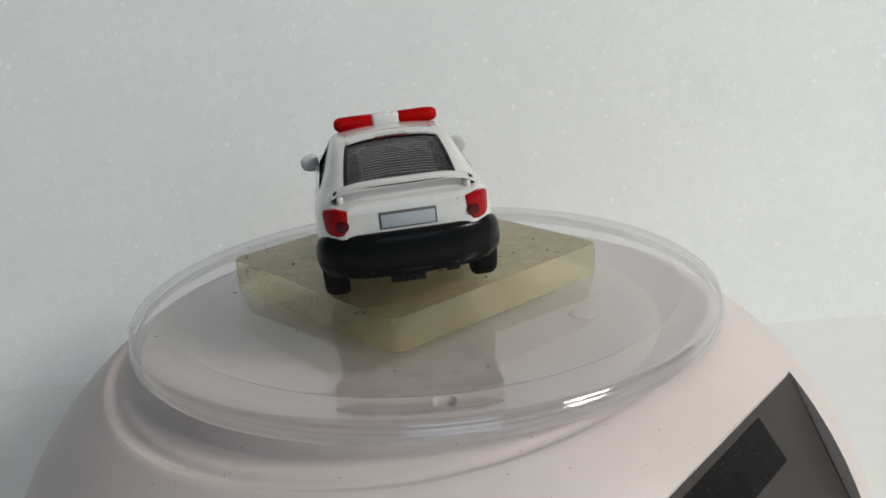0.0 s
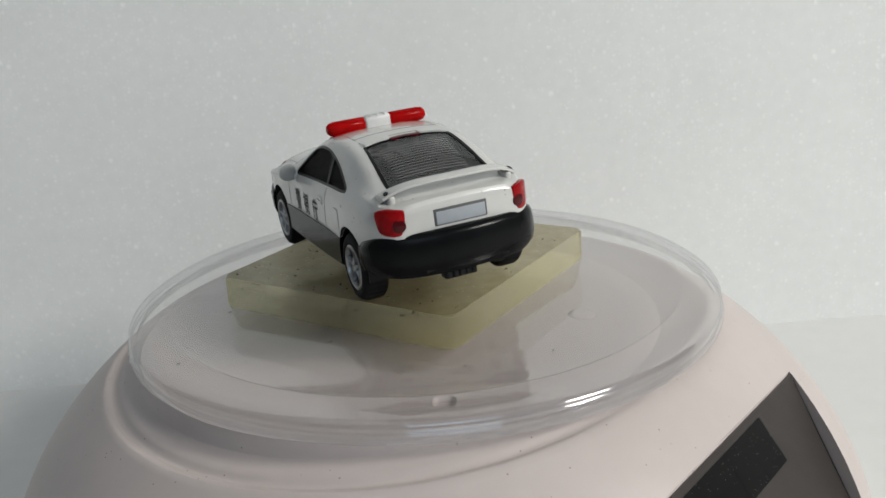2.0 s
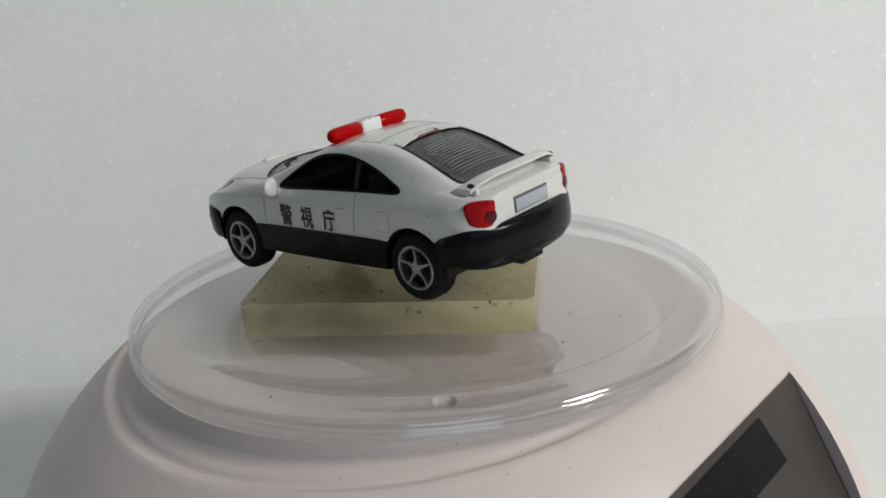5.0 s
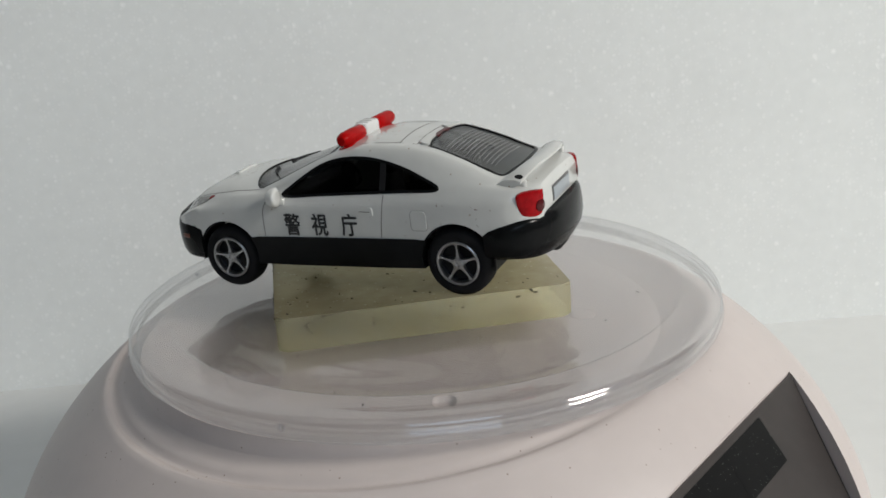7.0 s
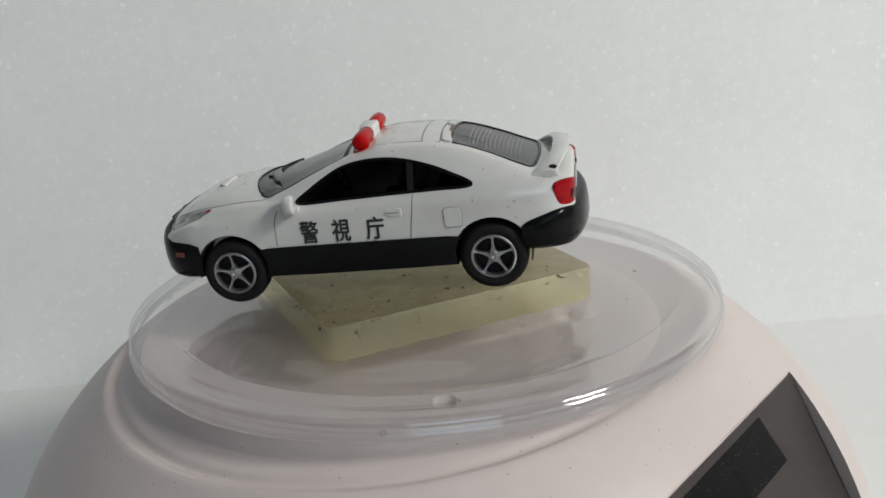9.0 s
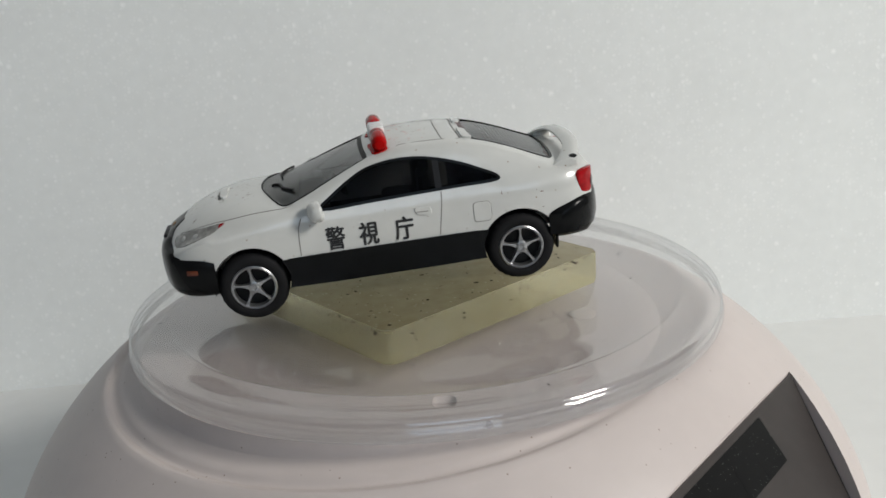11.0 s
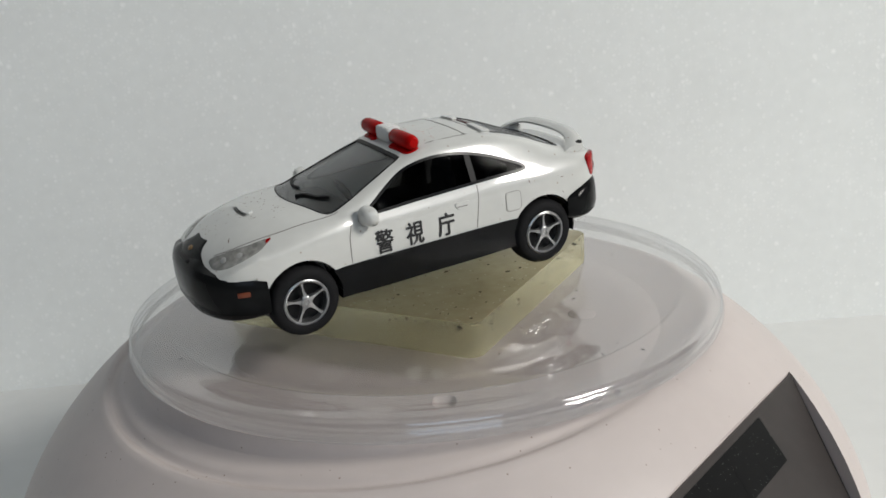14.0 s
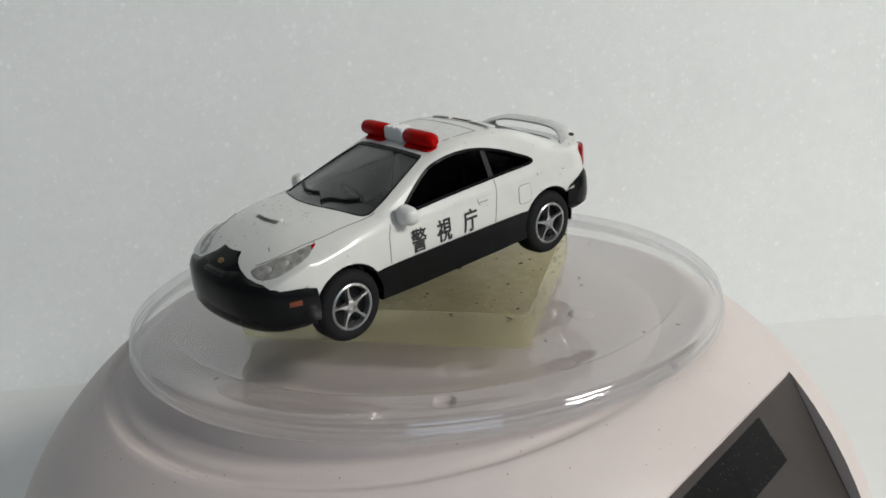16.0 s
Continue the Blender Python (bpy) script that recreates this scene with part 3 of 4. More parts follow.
def wheel(car, x, y, side, turn0=0.0):
    """A tyre with a ribbed tread and a five-spoke rim; side is -1 for the left."""
    w = new("wheel")
    w.parent = car
    m = pose(x * MM, y * MM, 0, 0, side * 90, 0)        # its z points outwards
    w.matrix_basis = m
    bm = bmesh.new()
    section_t = [(3.45, -0.1), (3.62, 0.02), (4.2, 0.06), (4.7, -0.05), (5.0, -0.35), (5.24, -0.8), (5.28, -1.4), (5.28, -2.7), (5.2, -3.3), (4.8, -3.7), (3.5, -3.8), (3.45, -2)]
    steps, rows = 112, []
    for r, z in section_t:
        rows.append([bm.verts.new(Vector(((r - (0.11 if r > 5.1 and k % 4 == 0 else 0)) * math.cos(2 * math.pi * k / steps),
                                          (r - (0.11 if r > 5.1 and k % 4 == 0 else 0)) * math.sin(2 * math.pi * k / steps), z)) * MM) for k in range(steps)])
    for a, b in zip(rows, rows[1:] + rows[:1]):
        for k in range(steps):
            bm.faces.new((a[k], b[k], b[(k + 1) % steps], a[(k + 1) % steps]))
    part("tyre", bm, RUBBER, w, "black ribbed rubber tyre")
    bm = bmesh.new()
    lathe(bm, [(3.46, -0.5), (3.46, 0.0), (3.3, 0.12), (3.08, 0.06), (2.98, -0.25), (2.95, -0.9), (3.4, -0.9)], 60, closed=True)
    for k in range(5):
        turn = Matrix.Rotation(2 * math.pi * k / 5 + turn0, 4, "Z")
        made = []
        for r, half, z0, z1 in ((0.3, 0.5, -0.85, -0.06), (0.8, 0.5, -0.85, -0.1), (1.3, 0.31, -0.75, -0.2), (1.9, 0.2, -0.65, -0.22), (2.5, 0.19, -0.6, -0.16), (2.85, 0.28, -0.6, -0.1), (3.12, 0.5, -0.7, -0.05)):
            made.append([bm.verts.new(turn @ (Vector(q) * MM)) for q in ((r, -half, z0), (r, -half * 0.72, z1), (r, half * 0.72, z1), (r, half, z0))])
        for a, b in zip(made, made[1:]):
            for j in range(4):
                bm.faces.new((a[j], a[(j + 1) % 4], b[(j + 1) % 4], b[j]))
    lathe(bm, [(0, -0.12), (0.28, -0.1), (0.36, 0.02), (0.75, 0.02), (0.9, -0.08), (0.94, -0.6)], 20)
    rim = part("rim", bm, CHROME, w, "silver five-spoke rim")
    for k in range(5):
        bm = bmesh.new()
        a = 2 * math.pi * k / 5 + turn0 + math.pi / 5
        lathe(bm, [(0, 0.12), (0.1, 0.1), (0.13, -0.05)], 8, Matrix.Translation(Vector((0.62 * math.cos(a), 0.62 * math.sin(a), 0)) * MM))
        part("wheel_nut", bm, CHROME, rim)
    bm = bmesh.new()
    lathe(bm, [(0, -1.5), (2.9, -1.5), (3.4, -1.0), (3.4, -1.9), (0, -1.9)], 40)
    part("wheel_back", bm, BLACK_MATT, w)
    return w


def toy_car():
    car = tagged(new("toy_police_car"), "white and black die-cast toy police coupe with red light bar", "toy car")
    stations = [-12.6, -12.45, -12.2, -11.6] + [-11 + 0.9 * k for k in range(0, 70)] + [52.8, 53.3, 53.7, 54.0, 54.2]
    stations = sorted(set(round(s, 3) for s in stations if s <= 54.2))
    outer = loft(stations)
    tree = BVHTree.FromBMesh(outer)
    me = finish("body", outer, WHITE)

    cutters = []
    for y in (0, 41):
        c = bmesh.new()
        arch = [(y + 6.0 * math.cos(a), 0.3 + 6.0 * math.sin(a)) for a in (math.pi * k / 20 for k in range(21))] + [(y - 6.0, -3), (y + 6.0, -3)]
        prism(c, arch, "x", 7.6, 20)
        cutters.append(c)
        c = bmesh.new()
        prism(c, arch, "x", -20, -7.6)
        cutters.append(c)
    inner = loft([3 + 1.0 * k for k in range(0, 33)], 1.0, 3.0)
    cutters.append(inner)
    c = bmesh.new()
    prism(c, SIDE_WINDOW, "x", -20, 20)
    cutters.append(c)
    c = bmesh.new()
    prism(c, WINDSCREEN, "z", 9.6, 30)
    cutters.append(c)
    c = bmesh.new()
    prism(c, REAR_WINDOW, "z", 9.3, 30)
    cutters.append(c)
    body = new("body", cut(me, cutters, [BLACK_MATT] * 4 + [INTERIOR] * 4))
    body.parent = car
    enamel = list(body.data.materials).index(WHITE)
    for p in body.data.polygons:
        if abs(p.normal.x) > 0.8 and abs(p.center.x) > 12.4 * MM:
            p.material_index = enamel
    tagged(body, "white enamelled car body")
    for y in (0, 41):
        for sign in (-1, 1):
            bm = bmesh.new()
            arc = [(y + q * math.cos(a), 0.3 + q * math.sin(a)) for q, way in ((5.75, 1), (5.98, -1)) for a in [math.pi * k / 24 - 0.15 for k in range(0, 28)][::way]]
            prism(bm, arc, "x", sign * 7.2, sign * 12.6)
            part("wheel_arch_liner", bm, BLACK_MATT, car, "black wheel arch liner")
    # glass
    for sign in (-1, 1):
        for lo, hi, name in ((11.9, 40, "front_side_window"), (-20, 11.2, "rear_side_window")):
            outline = clip(SIDE_WINDOW, lo, hi)
            part(name, drape(tree, outline, "x", sign, -0.18, 0.30), GLASS_SIDE, body, "dark tinted side window")
        part("window_pillar", strip(tree, [(11.55, z) for z in (10.6, 12, 13.5, 14.9)], "x", sign, 0.95, -0.04), BLACK_MATT, body)
        seal = strip(tree, SIDE_WINDOW + SIDE_WINDOW[:1], "x", sign, 0.45, 0.05)
        part("window_seal", seal, BLACK, body, "black window seal")
    screen = part("windscreen", drape(tree, WINDSCREEN, "z", 1, -0.15, 0.30), GLASS_SCREEN, body, "tinted windscreen")
    part("windscreen_seal", strip(tree, WINDSCREEN + WINDSCREEN[:1], "z", 1, 0.26, 0.04), BLACK, body, "black window seal")
    part("windscreen_top_seal", strip(tree, [(x, 21.75 + 0.35 * (1 - (x / 7.3) ** 2)) for x in (-7.3, -6, -4, -2, 0, 2, 4, 6, 7.3)], "z", 1, 0.75, 0.05), BLACK_MATT, body, "dark gap above the windscreen")
    rear = part("rear_window", drape(tree, REAR_WINDOW, "z", 1, -0.15, 0.30), GLASS_SCREEN, body, "tinted rear window with heater wires")
    part("rear_window_seal", strip(tree, REAR_WINDOW + REAR_WINDOW[:1], "z", 1, 0.5, 0.05), BLACK, body, "black window seal")
    for k in range(13):
        y = 2.6 - 0.62 * k
        part("heater_wire", strip(tree, [(x, y + 0.3 * math.cos(x / 5)) for x in (-5.6, -4, -2, 0, 2, 4, 5.6)], "z", 1, 0.10, -0.12), HEATER, rear)
    for line in ([(-6.9, 33.2), (-4.9, 34.7), (-2.6, 35.4), (-1.6, 36.6)], [(0.8, 35.0), (3.4, 35.2), (6.2, 34.2), (7.4, 33.2)]):
        part("wiper", strip(tree, spline(line, 4), "z", 1, 0.28, 0.22), BLACK_MATT, body, "black windscreen wiper")

    # cabin
    for x in (-5, 5):
        bm = bmesh.new()
        box(bm, x - 3.2, x + 3.2, 13, 19.5, 3.0, 6.5, 0.8, 3)
        box(bm, x - 3.0, x + 3.0, 12.4, 14.2, 5.5, 12.2, 0.8, 3, None)
        box(bm, x - 1.4, x + 1.4, 12.2, 13.6, 12.0, 13.9, 0.5, 3, None)
        part("seat", bm, INTERIOR, car, "black seat")
    bm = bmesh.new()
    box(bm, -9.3, 9.3, 3.6, 8.0, 3.0, 11.6, 0.8, 3)
    part("rear_seat", bm, INTERIOR, car, "black rear bench")
    bm = bmesh.new()
    box(bm, -10, 10, 28.2, 33.0, 5, 9.4, 0.8, 3)
    part("dashboard", bm, INTERIOR, car)
    bm = bmesh.new()
    lathe(bm, [(2.1 + 0.28 * math.cos(a), 0.28 * math.sin(a)) for a in (math.pi * k / 4 for k in range(8))], 28,
          pose(4.8 * MM, 26.2 * MM, 9.0 * MM, 62, 0, 0), True)
    box(bm, 2.8, 6.8, 26.0, 26.4, 8.8, 9.2)
    part("steering_wheel", bm, INTERIOR, car)

    # black lower trim
    for sign in (-1, 1):
        outline = [(y, 3.75) for y in (4.6, 12, 20, 28, 36.4)]
        outline += [(41 - 5.75 * math.cos(a), 0.2 + 5.75 * math.sin(a)) for a in (radians(v) for v in (32, 24, 16, 8, 0))] + [(35.6, -0.9), (28, -0.95), (20, -0.95), (12, -0.95), (5.4, -0.9)]
        outline += [(5.75 * math.cos(a), 0.2 + 5.75 * math.sin(a)) for a in (radians(v) for v in (0, 8, 16, 24, 32))]
        bm = bmesh.new()
        prism(bm, outline, "x", sign * 9.0, sign * 13.07)
        bmesh.ops.bevel(bm, geom=[e for e in bm.edges if all(abs(v.co.x) > 12.5 * MM for v in e.verts)], offset=0.12 * MM, segments=2, affect="EDGES")
        part("sill", bm, BLACK, car, "black side sill")
    plan = spline([(13.2, -4.6), (13.5, -6.8), (13.1, -9), (11.9, -10.9), (10.2, -12.3), (7.4, -13.5), (4, -14.2), (0, -14.45), (-4, -14.2), (-7.4, -13.5), (-10.2, -12.3), (-11.9, -10.9), (-13.1, -9), (-13.5, -6.8), (-13.2, -4.6)], 5)
    def rear_shape(s, x, y):
        top = 6.55 if y < -11 else 6.55 - (y + 11) / 6.4 * 1.45
        return [(-2.2, 1.0), (-0.9, 0.7 - 0.5 * min(1, max(0, -y - 9) / 4)), (-0.2, 1.3), (0.05, 2.4), (0.05, 3.4), (0.0, 4.6), (-0.15, top - 0.8), (-0.45, top - 0.2), (-0.8, top), (-2.2, top)]
    part("rear_bumper", bumper([(-x, y) for x, y in plan], rear_shape), BLACK, car, "glossy black rear bumper")
    plan = spline([(-13.2, 46.2), (-13.0, 48.2), (-12.2, 50.4), (-10.9, 52.2), (-9.0, 53.6), (-6.0, 54.7), (-3.0, 55.15), (0, 55.25), (3.0, 55.15), (6.0, 54.7), (9.0, 53.6), (10.9, 52.2), (12.2, 50.4), (13.0, 48.2), (13.2, 46.2)], 5)
    def front_shape(s, x, y):
        t = min(1.0, max(0.0, (y - 46) / 8))
        top = 4.9 + 1.5 * t ** 1.1
        up = t * min(1.0, max(0.0, (8.3 - abs(x)) / 3.2))          # only the middle climbs the nose
        low = -0.4 - 0.5 * t
        return [(-2.4, low + 0.5), (-0.9 - 0.5 * t, low), (-0.25 - 0.45 * t, low + 0.5), (-0.2 * t, low + 1.5), (-0.02, 2.2), (0.0, 3.0), (-0.08, top - 1.4), (-0.22 - 0.05 * t, top - 0.7), (-0.5 - 0.1 * t, top - 0.1), (-1.0 - 0.1 * t, top + 0.4 * up), (-1.7, top - 0.1 + 0.85 * up), (-2.8, top - 0.3 + 1.3 * up)]
    part("front_bumper", bumper([(-x, y) for x, y in plan], front_shape), BLACK, car, "black front bumper")
    nose = spline([(-7.6, 52.9), (-5.4, 52.75), (-3.7, 52.35), (-2.7, 51.6), (-2.2, 50.85), (-1.2, 50.95), (0, 51.05), (1.2, 50.95), (2.2, 50.85), (2.7, 51.6), (3.7, 52.35), (5.4, 52.75), (7.6, 52.9), (6.4, 53.9), (0, 54.55), (-6.4, 53.9)], 3, True)
    part("nose_panel", drape(tree, nose, "z", 1, 0.08, 0.3), BLACK, car, "black nose panel")
    bm = bmesh.new()
    box(bm, -2.5, 2.5, 53.0, 54.55, 6.2, 7.0, 0.3, 2, None)
    part("grille", bm, BLACK_MATT, car)
    for sign in (-1, 1):
        bm = bmesh.new()
        box(bm, -0.1, 0.12, -0.9, 0.9, -0.38, 0.38, 0.12, 2, pose(sign * 12.5 * MM, 49.6 * MM, 3.5 * MM, 0, 0, sign * 20))
        part("side_marker", bm, ORANGE, car, "orange side marker lamp")
        bm = bmesh.new()
        lathe(bm, [(0, -0.1), (0.8, -0.1), (1.0, 0.12), (1.15, 0.1), (1.2, -0.4)], 24, pose(sign * 7.6 * MM, 53.45 * MM, 1.3 * MM, -90, 0, -sign * 28))
        part("fog_lamp_recess", bm, BLACK_MATT, car)
    bm = bmesh.new()
    box(bm, -6, 6, 54.0, 54.62, 0.4, 1.5, 0.3)
    part("air_intake", bm, BLACK_MATT, car)

    bm = bmesh.new()
    lathe(bm, [(0, 0.16), (0.4, 0.12), (0.55, 0.0), (0.55, -0.3)], 20, pose(0, 53.0 * MM, 7.75 * MM, -48, 0, 0) @ Matrix.Diagonal((1.3, 0.9, 1, 1)))
    part("nose_badge", bm, BADGE, car, "dull gold nose badge")
    vent = [(x, y) for x, y in spline([(-6.5, -13.75), (-3.5, -14.2), (0, -14.45), (3.5, -14.2), (6.5, -13.75)], 4)]
    part("bumper_vent", bumper(vent, lambda s, x, y: [(-1.3, 0.75), (-0.5, 0.8), (-0.3, 1.05), (-0.2, 1.3), (-1.3, 1.35)]), BLACK_MATT, car)

    # lamps
    for sign in (-1, 1):
        outline = spline([(sign * 10.2, 44.1), (sign * 9.3, 46.8), (sign * 7.6, 49.9), (sign * 6.0, 51.9), (sign * 7.6, 52.1), (sign * 9.6, 51.0), (sign * 10.8, 49.4), (sign * 11.2, 46.8)], 3, True)
        lamp = part("headlight", drape(tree, outline, "z", 1, 0.10, 0.3), LENS, car, "clear headlight lens")
        for a, b in ((8.3, 50.5), (9.6, 48.5)):
            p, nrm = surface(tree, "z", sign * a, b, 1)
            bm = bmesh.new()
            lathe(bm, [(0, 0.16), (0.2, 0.15), (0.42, 0.12), (0.55, 0.05), (0.55, -0.2)], 20, Matrix.Translation(p * MM) @ nrm.to_track_quat("Z", "Y").to_matrix().to_4x4())
            part("headlight_bulb", bm, LAMP_SILVER, lamp)
        bm = drape(tree, spline([(sign * 10.25, 43.9), (sign * 10.05, 44.5), (sign * 10.6, 44.8)], 4, True), "z", 1, 0.13, 0.2, 3)
        part("headlight_tip", bm, RED_DARK, lamp)
        # a lens that wraps round the rear corner; its outline is (way along the corner, height)
        corner = [(7.4, -12.62), (8.4, -12.55), (9.3, -12.25), (10.1, -11.75), (10.8, -11.05), (11.4, -10.2), (11.85, -9.3), (12.2, -8.3), (12.45, -7.2)]
        steps = [0.0]
        for p, q in zip(corner, corner[1:]):
            steps.append(steps[-1] + math.dist(p, q))
        def wrap(u, out, z):
            x, y = np.interp(u, steps, [p[0] for p in corner]), np.interp(u, steps, [p[1] for p in corner])
            x2, y2 = np.interp(u + 0.3, steps, [p[0] for p in corner]), np.interp(u + 0.3, steps, [p[1] for p in corner])
            x1, y1 = np.interp(u - 0.3, steps, [p[0] for p in corner]), np.interp(u - 0.3, steps, [p[1] for p in corner])
            d = Vector((x2 - x1, y2 - y1)).normalized()
            return Vector((sign * (x + d.y * out), y - d.x * out, z)) * MM
        outline = spline([(0.95, 9.9), (1.25, 10.2), (3.0, 10.4), (4.8, 10.3), (5.5, 9.85), (5.5, 8.9), (5.15, 7.5), (4.5, 6.85), (3.2, 6.55), (2.0, 6.6), (1.4, 7.1), (1.05, 8.4)], 4, True)
        bm = bmesh.new()
        n = len(outline)
        rows = []
        for s, off in ((1.0, -0.8), (1.0, 0.1), (0.96, 0.2), (0.85, 0.25), (0.7, 0.27), (0.55, 0.28), (0.4, 0.28), (0.2, 0.28)):
            rows.append([bm.verts.new(wrap(3.2 + (u - 3.2) * s, off, 8.4 + (z - 8.4) * s)) for u, z in outline])
        for a, b in zip(rows, rows[1:]):
            for k in range(n):
                bm.faces.new((a[k], a[(k + 1) % n], b[(k + 1) % n], b[k]))
        bm.faces.new(rows[0])
        bm.faces.new(rows[-1])
        tail = part("tail_light", bm, RED_DARK, car, "red tail light lens")
        bm = bmesh.new()
        lathe(bm, [(0, 0.12), (0.6, 0.1), (0.95, 0.0), (1.0, -0.3)], 20, pose(sign * 9.3 * MM, -12.5 * MM, 8.0 * MM, 90, 0, sign * 20))
        part("lamp_core", bm, RED_CORE, tail)
    bm = drape(tree, spline([(-2.4, 5.5), (0, 5.6), (2.4, 5.5), (2.4, 6.1), (0, 6.25), (-2.4, 6.1)], 3, True), "z", 1, 0.14, 0.2, 3)
    part("brake_light", bm, RED_CORE, car, "dull red high brake light")
    # the roof's rear edge stands over the rear window, with a notch for the brake light
    for sign in (-1, 1):
        lip = spline([(sign * 2.6, 5.75), (sign * 4.6, 5.6), (sign * 6.5, 5.15), (sign * 6.9, 5.6), (sign * 6.6, 6.7), (sign * 4.6, 6.85), (sign * 2.6, 6.9), (sign * 2.3, 6.3)], 3, True)
        part("roof_lip", drape(tree, lip, "z", 1, 0.32, 0.2, 4), WHITE, body)

    # rear face: number plate on a dark block painted as its shaded recess, tail pipes, spoiler
    bm = bmesh.new()
    box(bm, -4.1, 4.1, -12.72, -12.3, 6.9, 9.35, 0.15)
    part("plate_recess_shade", bm, RECESS_SHADE, car)
    bm = bmesh.new()
    box(bm, -3.8, 3.8, -12.85, -12.6, 7.05, 8.95, 0.1)
    part("number_plate", bm, PLATE_GREY, car, "plain grey number plate")
    bm = bmesh.new()
    box(bm, -3.4, 1.6, -12.5, -10.5, -1.2, 0.3, 0.3)
    for x in (-2.9, -1.9, -0.9, 0.1, 1.1):
        box(bm, x - 0.32, x + 0.32, -12.8, -12.2, -1.0, 0.1, 0.12)
    box(bm, 4.6, 6.6, -11.8, -10.2, -0.7, 0.5, 0.3)
    part("exhaust", bm, BLACK_MATT, car, "black moulded exhaust")
    bm = bmesh.new()
    box(bm, -9.5, 9.5, -3, 50, -1.3, -0.4, 0.3)
    part("chassis", bm, BLACK_MATT, car, "black plastic chassis")
    bm = bmesh.new()
    rows = []
    for k in range(33):
        x = -10.3 + 20.6 * k / 32
        s = abs(x) / 10.3
        y, z, c = -12.1 + 2.0 * s ** 2.4, 13.3 - 1.7 * s ** 4, 2.6 - 0.2 * s + 1.7 * s ** 7
        rows.append([bm.verts.new(Vector((x, y + a * c, z + b)) * MM) for a, b in ((0, 0.12), (0.22, 0.40), (0.6, 0.42), (1.0, 0.05 - 0.45 * s ** 7), (1.0, -0.25 - 0.5 * s ** 7), (0.5, -0.30 - 0.6 * s ** 6), (0, -0.25))])
    for a, b in zip(rows, rows[1:]):
        for k in range(7):
            bm.faces.new((a[k], a[(k + 1) % 7], b[(k + 1) % 7], b[k]))
    bm.faces.new(rows[0])
    bm.faces.new(rows[-1])
    wing = part("spoiler", bm, WHITE, car, "white arched rear spoiler")
    for sign in (-1, 1):
        bm = bmesh.new()
        box(bm, sign * 9.1 - 0.5, sign * 9.1 + 0.5, -10.6, -7.6, 10.2, 11.9, 0.4, 3)
        part("spoiler_foot", bm, WHITE, wing)
        bm = bmesh.new()
        lathe(bm, [(0, 0.06), (0.35, 0.05), (0.4, -0.1)], 16, pose(sign * 9.7 * MM, -9.7 * MM, 12.35 * MM, 0, sign * 35, 0) @ Matrix.Diagonal((1.0, 1.7, 1, 1)))
        part("spoiler_hole", bm, BLACK_MATT, wing)

    # mirrors
    for sign in (-1, 1):
        bm = bmesh.new()
        made = bmesh.ops.create_uvsphere(bm, u_segments=20, v_segments=12, radius=1.0)["verts"]
        for v in made:
            q = v.co.copy()
            q.x, q.y, q.z = (math.copysign(abs(c) ** 0.75, c) for c in q)
            v.co = Vector((sign * (13.5 + 1.6 * q.x), 29.9 + (1.5 * q.y if q.y > 0 else 0.7 * q.y) - 0.3 * q.x, 10.4 + (1.5 - 0.25 * q.x) * q.z)) * MM
        box(bm, sign * 11.8 - 0.8, sign * 11.8 + 0.8, 29.0, 30.6, 8.7, 10.0, 0.35)
        part("door_mirror", bm, WHITE, car, "white door mirror")

    # seams, handles, fuel flap, bonnet scoop
    for sign in (-1, 1):
        for line in ([(33.3, 3.9), (33.25, 6), (33.1, 8), (32.5, 9.5)], [(12.2, 3.9), (11.9, 6), (11.5, 8.5), (11.3, 10.4)]):
            part("door_seam", strip(tree, spline(line, 4), "x", sign, 0.16, 0.02), SEAM, body, "dark door seam")
        handle = spline([(15.6, 8.55), (14.4, 8.6), (13.3, 8.5), (13.2, 7.4), (14.4, 7.45), (15.4, 7.7)], 3, True)
        part("door_handle", drape(tree, handle, "x", sign, 0.14, 0.2, 4), WHITE, body)
        part("handle_line", strip(tree, [(15.4, 8.0), (14.4, 7.95), (13.6, 7.95)], "x", sign, 0.14, 0.17), SEAM, body)
    flap = spline([(6.7, 8.0), (5.5, 8.15), (4.3, 8.0), (4.15, 6.6), (4.3, 5.3), (5.5, 5.15), (6.7, 5.3), (6.8, 6.6)], 3, True)
    part("fuel_flap", drape(tree, flap, "x", -1, 0.10, 0.2, 4), WHITE, body)
    part("flap_seam", strip(tree, flap + flap[:1], "x", -1, 0.14, 0.03), SEAM, body)
    scoop = spline([(-2.6, 44.6), (0, 44.9), (2.6, 44.6), (2.4, 43.6), (0, 43.8), (-2.4, 43.6)], 3, True)
    part("bonnet_scoop", drape(tree, scoop, "z", 1, 0.35, 0.2, 4), WHITE, body)
    part("scoop_mouth", strip(tree, [(-2.5, 44.9), (0, 45.2), (2.5, 44.9)], "z", 1, 0.35, 0.06), SEAM, body)
    for y, w in ((9.8, 6.8), (7.0, 6.6)):
        part("roof_seam", strip(tree, [(w * k / 6, y + 0.3 - 0.3 * (k / 6) ** 2) for k in range(-6, 7)], "z", 1, 0.18, 0.03), SEAM, body, "dark roof seam")
